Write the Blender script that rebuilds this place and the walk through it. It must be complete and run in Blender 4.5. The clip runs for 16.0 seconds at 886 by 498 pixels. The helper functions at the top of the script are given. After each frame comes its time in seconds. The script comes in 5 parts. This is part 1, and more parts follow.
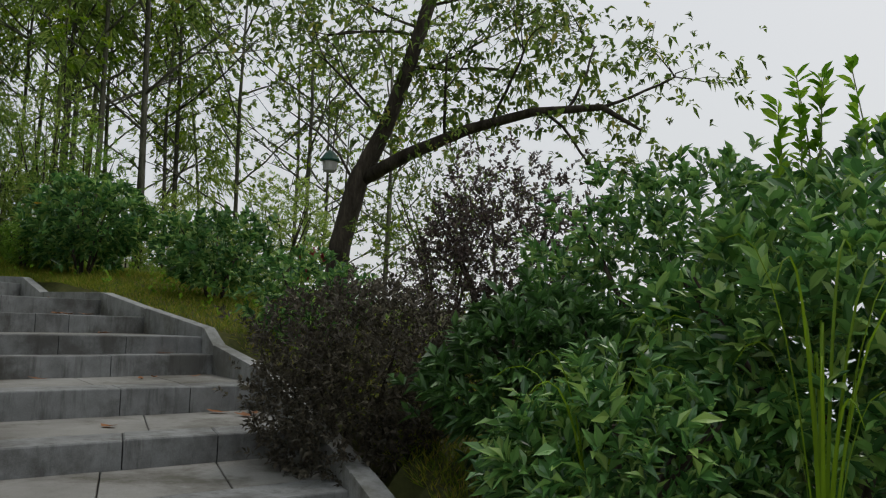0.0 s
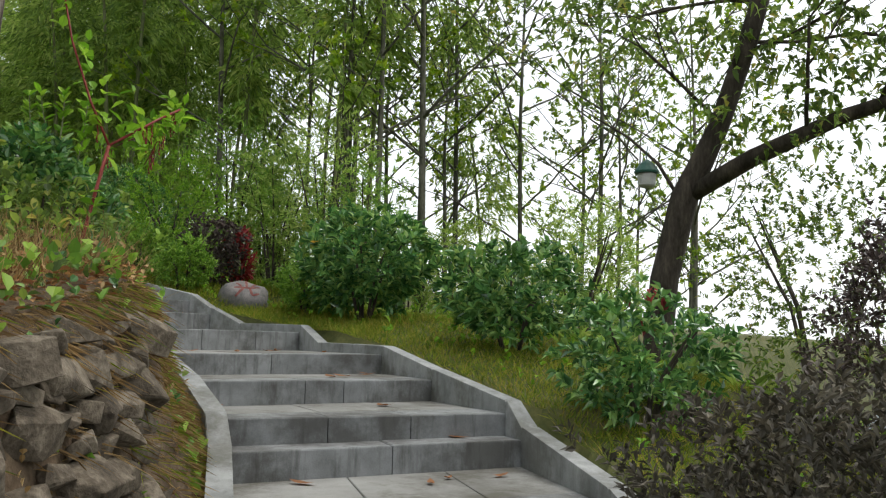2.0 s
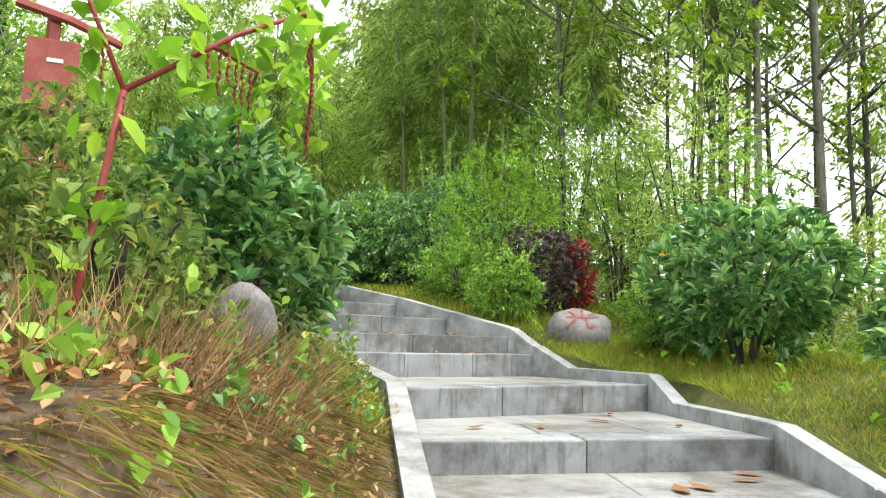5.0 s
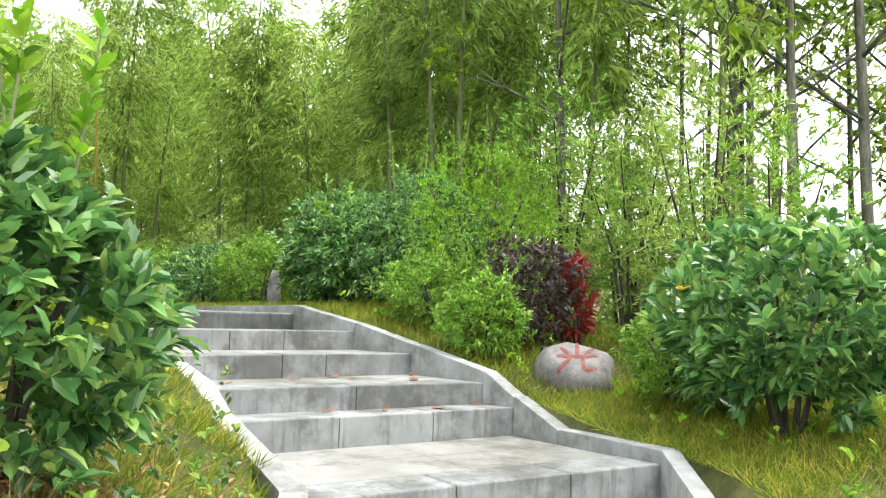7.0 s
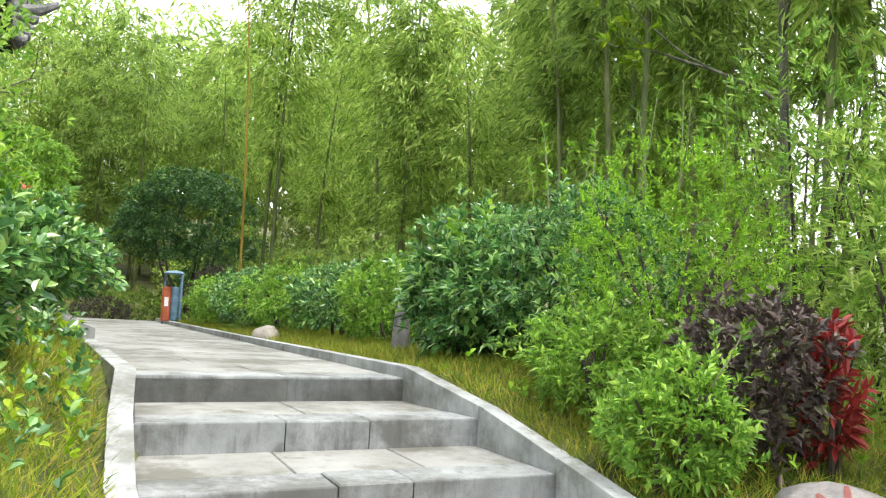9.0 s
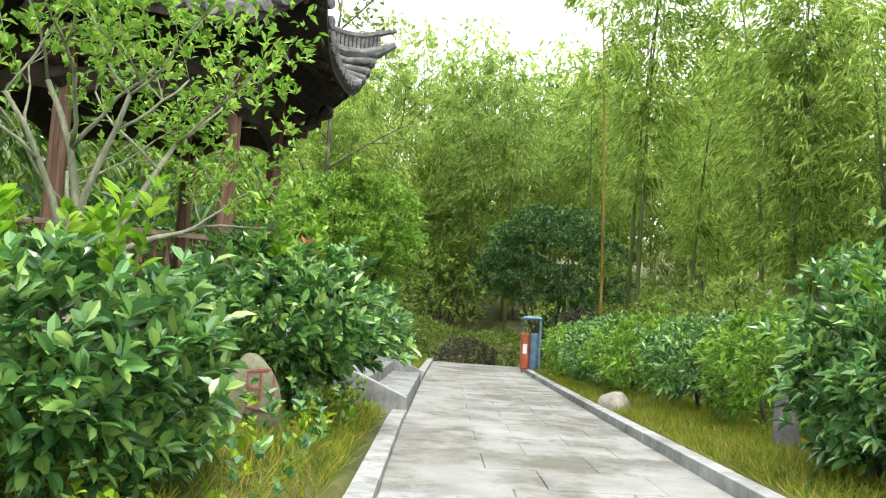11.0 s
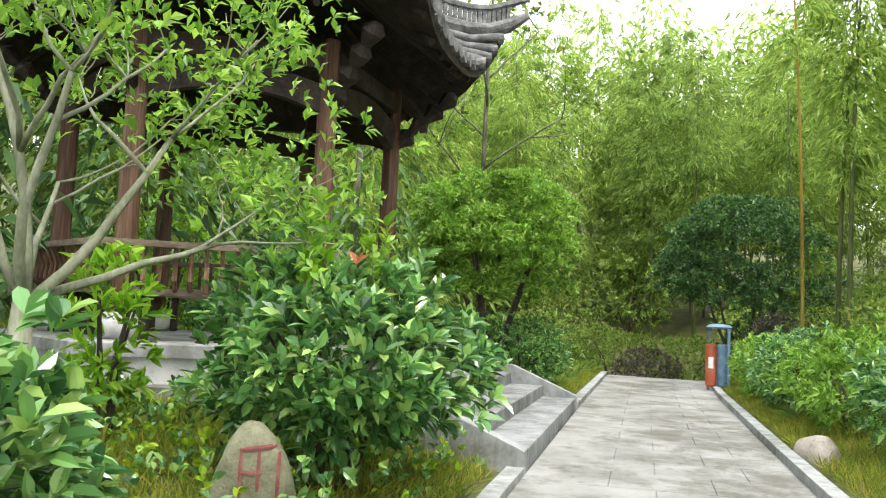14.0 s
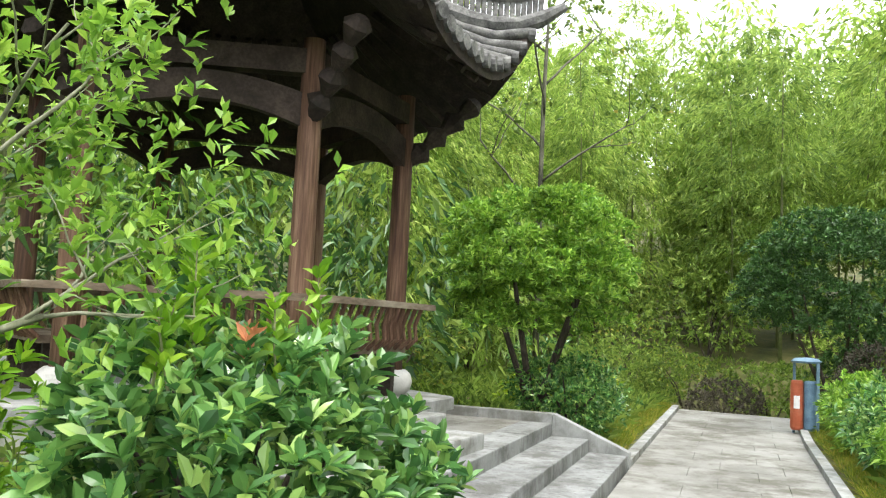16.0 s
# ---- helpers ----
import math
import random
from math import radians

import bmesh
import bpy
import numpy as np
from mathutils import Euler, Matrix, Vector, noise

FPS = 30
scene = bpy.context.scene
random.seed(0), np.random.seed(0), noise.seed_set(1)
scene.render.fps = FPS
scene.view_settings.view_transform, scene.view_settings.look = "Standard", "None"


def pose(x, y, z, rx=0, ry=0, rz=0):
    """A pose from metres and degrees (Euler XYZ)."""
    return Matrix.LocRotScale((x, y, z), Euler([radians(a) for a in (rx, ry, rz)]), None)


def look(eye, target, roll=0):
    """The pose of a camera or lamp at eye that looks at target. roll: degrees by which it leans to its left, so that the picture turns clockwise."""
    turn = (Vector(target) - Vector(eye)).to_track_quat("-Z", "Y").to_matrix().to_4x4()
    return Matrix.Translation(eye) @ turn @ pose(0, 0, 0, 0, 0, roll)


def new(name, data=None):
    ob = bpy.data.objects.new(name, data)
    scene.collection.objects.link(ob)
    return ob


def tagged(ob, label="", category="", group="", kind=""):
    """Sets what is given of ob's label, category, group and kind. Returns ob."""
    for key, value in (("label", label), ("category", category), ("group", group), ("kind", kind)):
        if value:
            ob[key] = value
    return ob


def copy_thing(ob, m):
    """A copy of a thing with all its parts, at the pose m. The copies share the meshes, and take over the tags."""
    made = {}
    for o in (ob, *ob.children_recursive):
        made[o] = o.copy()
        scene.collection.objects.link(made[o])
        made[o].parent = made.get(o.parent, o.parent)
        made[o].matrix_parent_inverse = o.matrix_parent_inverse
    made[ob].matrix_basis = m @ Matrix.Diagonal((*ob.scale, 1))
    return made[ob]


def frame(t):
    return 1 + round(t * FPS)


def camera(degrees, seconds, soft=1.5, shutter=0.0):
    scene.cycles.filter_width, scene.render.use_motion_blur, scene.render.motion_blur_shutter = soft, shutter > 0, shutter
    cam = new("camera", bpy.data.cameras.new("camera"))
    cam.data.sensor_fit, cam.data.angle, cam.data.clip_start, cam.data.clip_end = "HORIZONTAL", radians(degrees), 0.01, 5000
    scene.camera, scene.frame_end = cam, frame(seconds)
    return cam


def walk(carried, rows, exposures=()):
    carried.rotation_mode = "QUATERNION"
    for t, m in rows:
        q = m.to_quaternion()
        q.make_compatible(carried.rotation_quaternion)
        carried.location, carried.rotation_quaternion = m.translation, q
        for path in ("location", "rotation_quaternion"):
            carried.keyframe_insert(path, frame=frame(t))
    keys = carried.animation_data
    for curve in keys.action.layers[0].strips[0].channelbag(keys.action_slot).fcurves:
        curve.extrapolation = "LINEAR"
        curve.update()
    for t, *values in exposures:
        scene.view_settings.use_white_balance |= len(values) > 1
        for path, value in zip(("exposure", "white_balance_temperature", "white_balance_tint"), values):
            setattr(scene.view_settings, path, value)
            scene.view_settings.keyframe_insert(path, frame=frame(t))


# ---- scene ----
from mathutils.bvhtree import BVHTree
cam = camera(55.5, 16.0, 1.2)
PATH = [
    (0, (0.648, 2.801, 0.822), (0.17, 4.734, 1.003), 1.6),
    (0.5, (0.295, 3.257, 0.831), (-0.306, 5.155, 1.022), 2.0),
    (1, (0.0, 3.711, 0.951), (-0.732, 5.562, 1.153), 1.6),
    (1.5, (-0.308, 4.177, 1.081), (-1.174, 5.968, 1.286), 1.3),
    (2, (-0.579, 4.6, 1.152), (-1.642, 6.28, 1.367), 1.4),
    (2.5, (-0.849, 4.964, 1.187), (-2.193, 6.431, 1.394), 1.6),
    (3, (-1.136, 5.373, 1.208), (-2.704, 6.594, 1.428), 1.1),
    (3.5, (-1.391, 5.767, 1.351), (-3.082, 6.814, 1.563), 2.6),
    (4, (-1.668, 6.099, 1.364), (-3.376, 7.113, 1.597), 1.8),
    (4.5, (-1.915, 6.469, 1.442), (-3.605, 7.515, 1.666), 1.4),
    (5, (-2.192, 6.815, 1.519), (-3.875, 7.875, 1.732), 1.4),
    (5.2, (-2.289, 6.961, 1.518), (-3.973, 8.017, 1.735), 1.2),
    (7.3, (-3.732, 8.248, 2.115), (-5.438, 9.279, 2.278), 1.5),
    (7.5, (-3.979, 8.395, 2.181), (-5.707, 9.391, 2.342), 1.7),
    (7.6, (-4.085, 8.455, 2.191), (-5.823, 9.43, 2.357), 2.2),
    (8, (-4.484, 8.806, 2.249), (-6.297, 9.632, 2.419), 2.6),
    (8.2, (-4.708, 8.979, 2.316), (-6.547, 9.746, 2.482), 2.6),
    (10.3, (-6.886, 10.0, 2.749), (-8.863, 10.23, 2.946), 3.5),
    (10.5, (-7.075, 10.072, 2.77), (-9.064, 10.144, 2.969), 3.4),
    (11, (-7.515, 10.169, 2.905), (-9.492, 9.931, 3.091), 3.7),
    (11.5, (-7.821, 10.197, 2.929), (-9.761, 9.744, 3.111), 3.7),
    (12, (-8.073, 10.298, 2.932), (-9.961, 9.659, 3.091), 3.6),
    (12.5, (-8.316, 10.348, 2.908), (-10.197, 9.684, 3.05), 2.9),
    (13, (-8.623, 10.333, 2.989), (-10.529, 9.745, 3.141), 2.8),
    (13.5, (-8.893, 10.431, 3.115), (-10.791, 9.821, 3.277), 3.0),
    (14, (-9.328, 10.453, 3.172), (-11.203, 9.775, 3.333), 2.7),
    (14.5, (-9.733, 10.486, 3.199), (-11.611, 9.815, 3.359), 2.2),
    (15, (-10.202, 10.532, 3.346), (-12.046, 9.771, 3.497), 2.6),
    (15.5, (-10.643, 10.498, 3.443), (-12.455, 9.67, 3.622), 2.4),
    (16, (-10.883, 10.515, 3.549), (-12.682, 9.658, 3.724), 2.8),
]
walk(cam, [(t, look(eye, target, roll)) for t, eye, target, roll in PATH],
     [(0, -0.75), (0.8, -0.5), (1.5, -0.1), (2.5, 0.4), (3.5, 0.85), (5, 1.5), (7.5, 1.68), (10.5, 1.55), (16, 1.6)])

# ---- light ----
world = bpy.data.worlds.new("sky")
scene.world = world
world.use_nodes = True
wn, wl = world.node_tree.nodes, world.node_tree.links
sky = wn.new("ShaderNodeTexSky")
sky.sky_type, sky.sun_disc = "NISHITA", False
sky.sun_elevation, sky.sun_rotation = radians(55), radians(40)
sky.air_density, sky.dust_density, sky.ozone_density = 1.0, 6.0, 0.6
bg = wn["Background"]
haze = wn.new("ShaderNodeMixRGB")
haze.inputs["Fac"].default_value = 0.75
haze.inputs["Color2"].default_value = (10.5, 10.8, 11.0, 1)
wl.new(sky.outputs["Color"], haze.inputs["Color1"])
wl.new(haze.outputs["Color"], bg.inputs["Color"])
bg.inputs["Strength"].default_value = 0.13
sun = new("sun", bpy.data.lights.new("sun", "SUN"))
sun.data.energy, sun.data.angle, sun.data.color = 1.3, radians(20), (1.0, 0.96, 0.9)
sun.matrix_world = look((0, 0, 30), (-6, -7, 0)) 

# ---- materials ----
def material(name):
    m = bpy.data.materials.new(name)
    m.use_nodes = True
    return m, m.node_tree.nodes, m.node_tree.links, m.node_tree.nodes["Principled BSDF"]

def ramp(nt, stops):
    r = nt.new("ShaderNodeValToRGB")
    while len(r.color_ramp.elements) < len(stops):
        r.color_ramp.elements.new(0.5)
    for e, (p, c) in zip(r.color_ramp.elements, stops):
        e.position, e.color = p, (*c, 1)
    return r

def surface(name, dark, mid, light, scale=6.0, fine=60.0, rough=0.8, bump=0.3, metal=0.0, stretch=(1, 1, 1), spec=0.3):
    """A surface with coarse stains, fine grain and relief."""
    m, n, l, b = material(name)
    geo = n.new("ShaderNodeNewGeometry")
    mp = n.new("ShaderNodeMapping")
    mp.inputs["Scale"].default_value = stretch
    l.new(geo.outputs["Position"], mp.inputs["Vector"])
    a, f = n.new("ShaderNodeTexNoise"), n.new("ShaderNodeTexNoise")
    a.inputs["Scale"].default_value, a.inputs["Detail"].default_value, a.inputs["Roughness"].default_value = scale, 6, 0.65
    f.inputs["Scale"].default_value, f.inputs["Detail"].default_value = fine, 4
    l.new(mp.outputs["Vector"], a.inputs["Vector"]), l.new(mp.outputs["Vector"], f.inputs["Vector"])
    r = ramp(n, [(0.3, dark), (0.5, mid), (0.72, light)])
    mix = n.new("ShaderNodeMath")
    mix.operation = "MULTIPLY_ADD"
    mix.inputs[1].default_value = 0.35
    l.new(f.outputs["Fac"], mix.inputs[0])
    sub = n.new("ShaderNodeMath")
    sub.operation = "MULTIPLY_ADD"
    sub.inputs[1].default_value, sub.inputs[2].default_value = 1.0, -0.175
    l.new(a.outputs["Fac"], sub.inputs[0]), l.new(sub.outputs[0], mix.inputs[2])
    info = n.new("ShaderNodeObjectInfo")
    var = n.new("ShaderNodeMath")
    var.operation = "MULTIPLY_ADD"
    var.inputs[1].default_value = 0.12
    l.new(info.outputs["Random"], var.inputs[0]), l.new(mix.outputs[0], var.inputs[2])
    off = n.new("ShaderNodeMath")
    off.operation, off.inputs[1].default_value = "SUBTRACT", 0.06
    l.new(var.outputs[0], off.inputs[0])
    l.new(off.outputs[0], r.inputs["Fac"]), l.new(r.outputs["Color"], b.inputs["Base Color"])
    bp = n.new("ShaderNodeBump")
    bp.inputs["Strength"].default_value, bp.inputs["Distance"].default_value = bump, 0.02
    l.new(mix.outputs[0], bp.inputs["Height"]), l.new(bp.outputs["Normal"], b.inputs["Normal"])
    b.inputs["Roughness"].default_value, b.inputs["Metallic"].default_value = rough, metal
    b.inputs["Specular IOR Level"].default_value = spec
    return m

def weathered(name, dark, mid, light, soot, scale=3.0, streak=0.55, moss=0.25, rough=0.8, vary=0.16, dirt=0.7):
    """Cut stone: cloudy tone, speckle, dark run-off streaks, blotches of dirt and a little moss."""
    m, n, l, b = material(name)
    geo = n.new("ShaderNodeNewGeometry")
    info = n.new("ShaderNodeObjectInfo")
    def noisy(size, detail, stretch=(1, 1, 1), rgh=0.6):
        mp, t = n.new("ShaderNodeMapping"), n.new("ShaderNodeTexNoise")
        mp.inputs["Scale"].default_value = stretch
        l.new(geo.outputs["Position"], mp.inputs["Vector"]), l.new(mp.outputs["Vector"], t.inputs["Vector"])
        t.inputs["Scale"].default_value, t.inputs["Detail"].default_value, t.inputs["Roughness"].default_value = size, detail, rgh
        return t.outputs["Fac"]
    def blend(fac, a, colour):
        x = n.new("ShaderNodeMixRGB")
        l.new(fac, x.inputs["Fac"]), l.new(a, x.inputs["Color1"])
        x.inputs["Color2"].default_value = (*colour, 1)
        return x.outputs["Color"]
    def window(value, lo, hi, top):
        r = n.new("ShaderNodeMapRange")
        r.inputs["From Min"].default_value, r.inputs["From Max"].default_value, r.inputs["To Max"].default_value = lo, hi, top
        l.new(value, r.inputs["Value"])
        return r.outputs["Result"]
    cloud, speck = noisy(scale, 7), noisy(150, 3)
    mix = n.new("ShaderNodeMath")
    mix.operation, mix.inputs[1].default_value = "MULTIPLY_ADD", 0.4
    l.new(speck, mix.inputs[0]), l.new(cloud, mix.inputs[2])
    var = n.new("ShaderNodeMath")
    var.operation, var.inputs[1].default_value = "MULTIPLY_ADD", vary
    l.new(info.outputs["Random"], var.inputs[0]), l.new(mix.outputs[0], var.inputs[2])
    r = ramp(n, [(0.55, dark), (0.78, mid), (1.0, light)])
    l.new(var.outputs[0], r.inputs["Fac"])
    c = blend(window(noisy(13, 5, (1, 1, 0.12), 0.7), 0.52, 0.75, streak), r.outputs["Color"], soot)
    c = blend(window(noisy(1.3, 8, (1, 1, 1), 0.72), 0.47, 0.6, dirt), c, [v * 1.35 for v in soot])
    c = blend(window(noisy(2.6, 8, (1, 1, 1), 0.75), 0.56, 0.72, moss), c, (0.07, 0.075, 0.03))
    l.new(c, b.inputs["Base Color"])
    bp = n.new("ShaderNodeBump")
    bp.inputs["Strength"].default_value, bp.inputs["Distance"].default_value = 0.3, 0.012
    l.new(mix.outputs[0], bp.inputs["Height"]), l.new(bp.outputs["Normal"], b.inputs["Normal"])
    b.inputs["Roughness"].default_value, b.inputs["Specular IOR Level"].default_value = rough, 0.3
    return m

def leafy(name, stops, rough=0.4, through_light=0.3, spec=0.5):
    """Leaf: each leaf its own tone, waxy, lets some light through."""
    m, n, l, b = material(name)
    geo = n.new("ShaderNodeNewGeometry")
    r = ramp(n, stops)
    l.new(geo.outputs["Random Per Island"], r.inputs["Fac"])
    noi = n.new("ShaderNodeTexNoise")
    noi.inputs["Scale"].default_value, noi.inputs["Detail"].default_value = 3.0, 3
    l.new(geo.outputs["Position"], noi.inputs["Vector"])
    hsv = n.new("ShaderNodeHueSaturation")
    mr = n.new("ShaderNodeMapRange")
    mr.inputs["From Min"].default_value, mr.inputs["From Max"].default_value = 0.3, 0.7
    mr.inputs["To Min"].default_value, mr.inputs["To Max"].default_value = 0.75, 1.3
    l.new(noi.outputs["Fac"], mr.inputs["Value"]), l.new(mr.outputs["Result"], hsv.inputs["Value"])
    l.new(r.outputs["Color"], hsv.inputs["Color"]), l.new(hsv.outputs["Color"], b.inputs["Base Color"])
    b.inputs["Roughness"].default_value, b.inputs["Specular IOR Level"].default_value = rough, spec
    tr, mx = n.new("ShaderNodeBsdfTranslucent"), n.new("ShaderNodeMixShader")
    l.new(hsv.outputs["Color"], tr.inputs["Color"])
    mx.inputs["Fac"].default_value = through_light
    l.new(b.outputs[0], mx.inputs[1]), l.new(tr.outputs[0], mx.inputs[2])
    l.new(mx.outputs[0], n["Material Output"].inputs["Surface"])
    return m

GRANITE = weathered("granite", (0.15, 0.155, 0.155), (0.225, 0.235, 0.235), (0.29, 0.30, 0.30), (0.045, 0.043, 0.038), 4.0, 0.75, 0.12)
KERB = weathered("kerb_stone", (0.19, 0.20, 0.195), (0.29, 0.30, 0.295), (0.37, 0.38, 0.375), (0.08, 0.078, 0.065), 5.0, 0.5, 0.3)
PAVING = weathered("paving", (0.17, 0.168, 0.155), (0.25, 0.25, 0.235), (0.33, 0.33, 0.315), (0.06, 0.056, 0.044), 1.6, 0.2, 0.4, 0.8, 0.04, 0.75)
JOINT = surface("joint_dirt", (0.10, 0.10, 0.085), (0.15, 0.15, 0.13), (0.20, 0.20, 0.18), 8, 60, 0.95, 0.4)
SOIL = surface("mossy_soil", (0.03, 0.032, 0.012), (0.065, 0.075, 0.02), (0.125, 0.115, 0.042), 1.6, 30, 0.95, 0.8)
EARTH = surface("dry_earth", (0.04, 0.028, 0.017), (0.10, 0.07, 0.043), (0.19, 0.14, 0.09), 7, 40, 0.95, 1.0)
ROCK = surface("field_stone", (0.04, 0.032, 0.022), (0.105, 0.086, 0.062), (0.24, 0.205, 0.155), 9, 50, 0.9, 1.0)
GREYROCK = surface("grey_boulder", (0.083, 0.083, 0.083), (0.158, 0.15, 0.146), (0.247, 0.225, 0.214), 7, 60, 0.85, 0.6)
PALEROCK = surface("pale_boulder", (0.14, 0.12, 0.095), (0.27, 0.24, 0.20), (0.38, 0.35, 0.31), 6, 60, 0.85, 0.5)
TANROCK = surface("tan_boulder", (0.10, 0.10, 0.06), (0.165, 0.165, 0.105), (0.23, 0.225, 0.16), 9, 80, 0.85, 0.5)
BARK = surface("rough_bark", (0.02, 0.015, 0.012), (0.075, 0.056, 0.045), (0.40, 0.35, 0.29), 16, 60, 0.95, 1.0, 0, (1, 1, 0.16))
DARKBARK = surface("dark_bark", (0.02, 0.016, 0.012), (0.055, 0.045, 0.035), (0.11, 0.09, 0.07), 9, 50, 0.95, 0.8, 0, (1, 1, 0.3))
WOODBARK = surface("grey_green_bark", (0.03, 0.03, 0.022), (0.085, 0.085, 0.06), (0.19, 0.18, 0.14), 9, 50, 0.9, 0.5, 0, (1, 1, 0.25))
PALEBARK = surface("pale_bark", (0.11, 0.12, 0.075), (0.20, 0.21, 0.14), (0.33, 0.33, 0.25), 8, 60, 0.9, 0.4, 0, (1, 1, 0.4))
CULM = surface("bamboo_culm", (0.07, 0.09, 0.03), (0.15, 0.17, 0.07), (0.27, 0.26, 0.16), 3, 30, 0.55, 0.1, 0, (1, 1, 0.3))
YELLOWCULM = surface("yellow_bamboo_culm", (0.14, 0.10, 0.02), (0.30, 0.19, 0.03), (0.36, 0.27, 0.08), 3, 30, 0.5, 0.1, 0, (1, 1, 0.3))
REDSTEM = surface("red_stem", (0.10, 0.014, 0.012), (0.19, 0.026, 0.02), (0.25, 0.05, 0.035), 12, 60, 0.55, 0.1)
WOOD = surface("weathered_timber", (0.045, 0.022, 0.014), (0.11, 0.058, 0.036), (0.24, 0.15, 0.10), 5, 40, 0.7, 0.5, 0, (1.5, 1.5, 0.08))
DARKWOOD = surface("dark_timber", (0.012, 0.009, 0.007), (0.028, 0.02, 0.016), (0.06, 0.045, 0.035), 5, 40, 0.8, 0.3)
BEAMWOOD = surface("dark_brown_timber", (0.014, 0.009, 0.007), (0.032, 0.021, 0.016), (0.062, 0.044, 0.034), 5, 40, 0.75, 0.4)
RAILWOOD = surface("grey_rail_timber", (0.07, 0.05, 0.035), (0.16, 0.125, 0.09), (0.28, 0.24, 0.19), 6, 50, 0.85, 0.4, 0, (0.3, 0.3, 1))
TILE = surface("grey_roof_tile", (0.05, 0.05, 0.05), (0.12, 0.12, 0.118), (0.23, 0.23, 0.22), 8, 60, 0.85, 0.4)
WHITESTONE = surface("white_stone", (0.315, 0.315, 0.3), (0.465, 0.465, 0.45), (0.555, 0.555, 0.54), 4, 60, 0.6, 0.15)
BLUE = surface("blue_paint", (0.07, 0.12, 0.18), (0.11, 0.19, 0.27), (0.17, 0.27, 0.35), 5, 60, 0.5, 0.1)
ORANGE = surface("orange_red_paint", (0.28, 0.07, 0.03), (0.40, 0.10, 0.05), (0.45, 0.16, 0.09), 5, 60, 0.5, 0.1)
REDPAINT = surface("faded_red_paint", (0.10, 0.045, 0.04), (0.17, 0.052, 0.045), (0.2, 0.11, 0.095), 14, 90, 0.8, 0.1)
SIGNRED = surface("brown_red_board", (0.20, 0.05, 0.04), (0.28, 0.07, 0.055), (0.34, 0.11, 0.09), 5, 60, 0.7, 0.1)
WHITE = surface("white_paint", (0.6, 0.6, 0.6), (0.75, 0.75, 0.75), (0.82, 0.82, 0.82), 5, 60, 0.6, 0.05)
LAMPGREEN = surface("green_lamp_paint", (0.02, 0.07, 0.055), (0.03, 0.10, 0.08), (0.05, 0.14, 0.11), 8, 60, 0.4, 0.05)
WATER = surface("lake_water", (0.20, 0.26, 0.30), (0.26, 0.33, 0.38), (0.33, 0.40, 0.45), 0.05, 1, 0.15, 0.1)

L_GLOSSY = leafy("glossy_leaf", [(0, (0.036, 0.11, 0.034)), (0.35, (0.09, 0.225, 0.06)), (0.7, (0.165, 0.34, 0.085)), (1, (0.34, 0.50, 0.13))], 0.26, 0.32, 0.8)
L_DARK = leafy("dark_leaf", [(0, (0.024, 0.07, 0.018)), (0.6, (0.06, 0.15, 0.036)), (1, (0.12, 0.24, 0.06))], 0.4, 0.25, 0.5)
L_BRIGHT = leafy("bright_leaf", [(0, (0.09, 0.22, 0.012)), (0.5, (0.19, 0.38, 0.022)), (1, (0.33, 0.52, 0.045))], 0.5, 0.45, 0.3)
L_MID = leafy("light_green_leaf", [(0, (0.075, 0.17, 0.022)), (0.5, (0.18, 0.35, 0.04)), (1, (0.35, 0.52, 0.08))], 0.42, 0.42, 0.4)
L_YELLOW = leafy("yellow_green_leaf", [(0, (0.09, 0.18, 0.008)), (0.5, (0.21, 0.35, 0.014)), (1, (0.36, 0.46, 0.03))], 0.5, 0.45, 0.3)
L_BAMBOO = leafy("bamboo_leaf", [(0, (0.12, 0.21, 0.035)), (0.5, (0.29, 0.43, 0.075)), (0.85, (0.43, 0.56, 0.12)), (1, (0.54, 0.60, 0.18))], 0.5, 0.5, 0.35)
# darker copy of the bamboo leaf: the wood's shade is put into its colour
L_BAMBOOSHADED = leafy("shaded_bamboo_leaf", [(0, (0.085, 0.155, 0.03)), (0.5, (0.20, 0.31, 0.055)), (1, (0.35, 0.46, 0.10))], 0.5, 0.5, 0.35)
L_TREE = leafy("tree_leaf", [(0, (0.06, 0.10, 0.022)), (0.5, (0.145, 0.235, 0.042)), (0.9, (0.26, 0.36, 0.06)), (1, (0.44, 0.39, 0.08))], 0.5, 0.45, 0.35)
L_PURPLE = leafy("purple_brown_leaf", [(0, (0.03, 0.022, 0.02)), (0.6, (0.075, 0.05, 0.045)), (0.85, (0.16, 0.12, 0.10)), (1, (0.09, 0.12, 0.04))], 0.5, 0.25)
L_DULL = leafy("dull_brown_green_leaf", [(0, (0.04, 0.036, 0.026)), (0.6, (0.085, 0.075, 0.052)), (1, (0.15, 0.13, 0.09))], 0.6, 0.25)
L_RED = leafy("red_leaf", [(0, (0.16, 0.012, 0.015)), (1, (0.36, 0.04, 0.035))], 0.5, 0.35)
L_ORANGE = leafy("orange_young_leaf", [(0, (0.45, 0.14, 0.07)), (1, (0.62, 0.26, 0.13))], 0.45, 0.35)
L_GRASS = leafy("grass_blade", [(0, (0.08, 0.15, 0.012)), (0.5, (0.20, 0.27, 0.022)), (0.8, (0.34, 0.34, 0.04)), (1, (0.45, 0.33, 0.09))], 0.6, 0.4, 0.25)
L_DRY = leafy("dry_grass", [(0, (0.14, 0.085, 0.035)), (0.6, (0.32, 0.21, 0.09)), (1, (0.50, 0.36, 0.18))], 0.75, 0.3, 0.2)
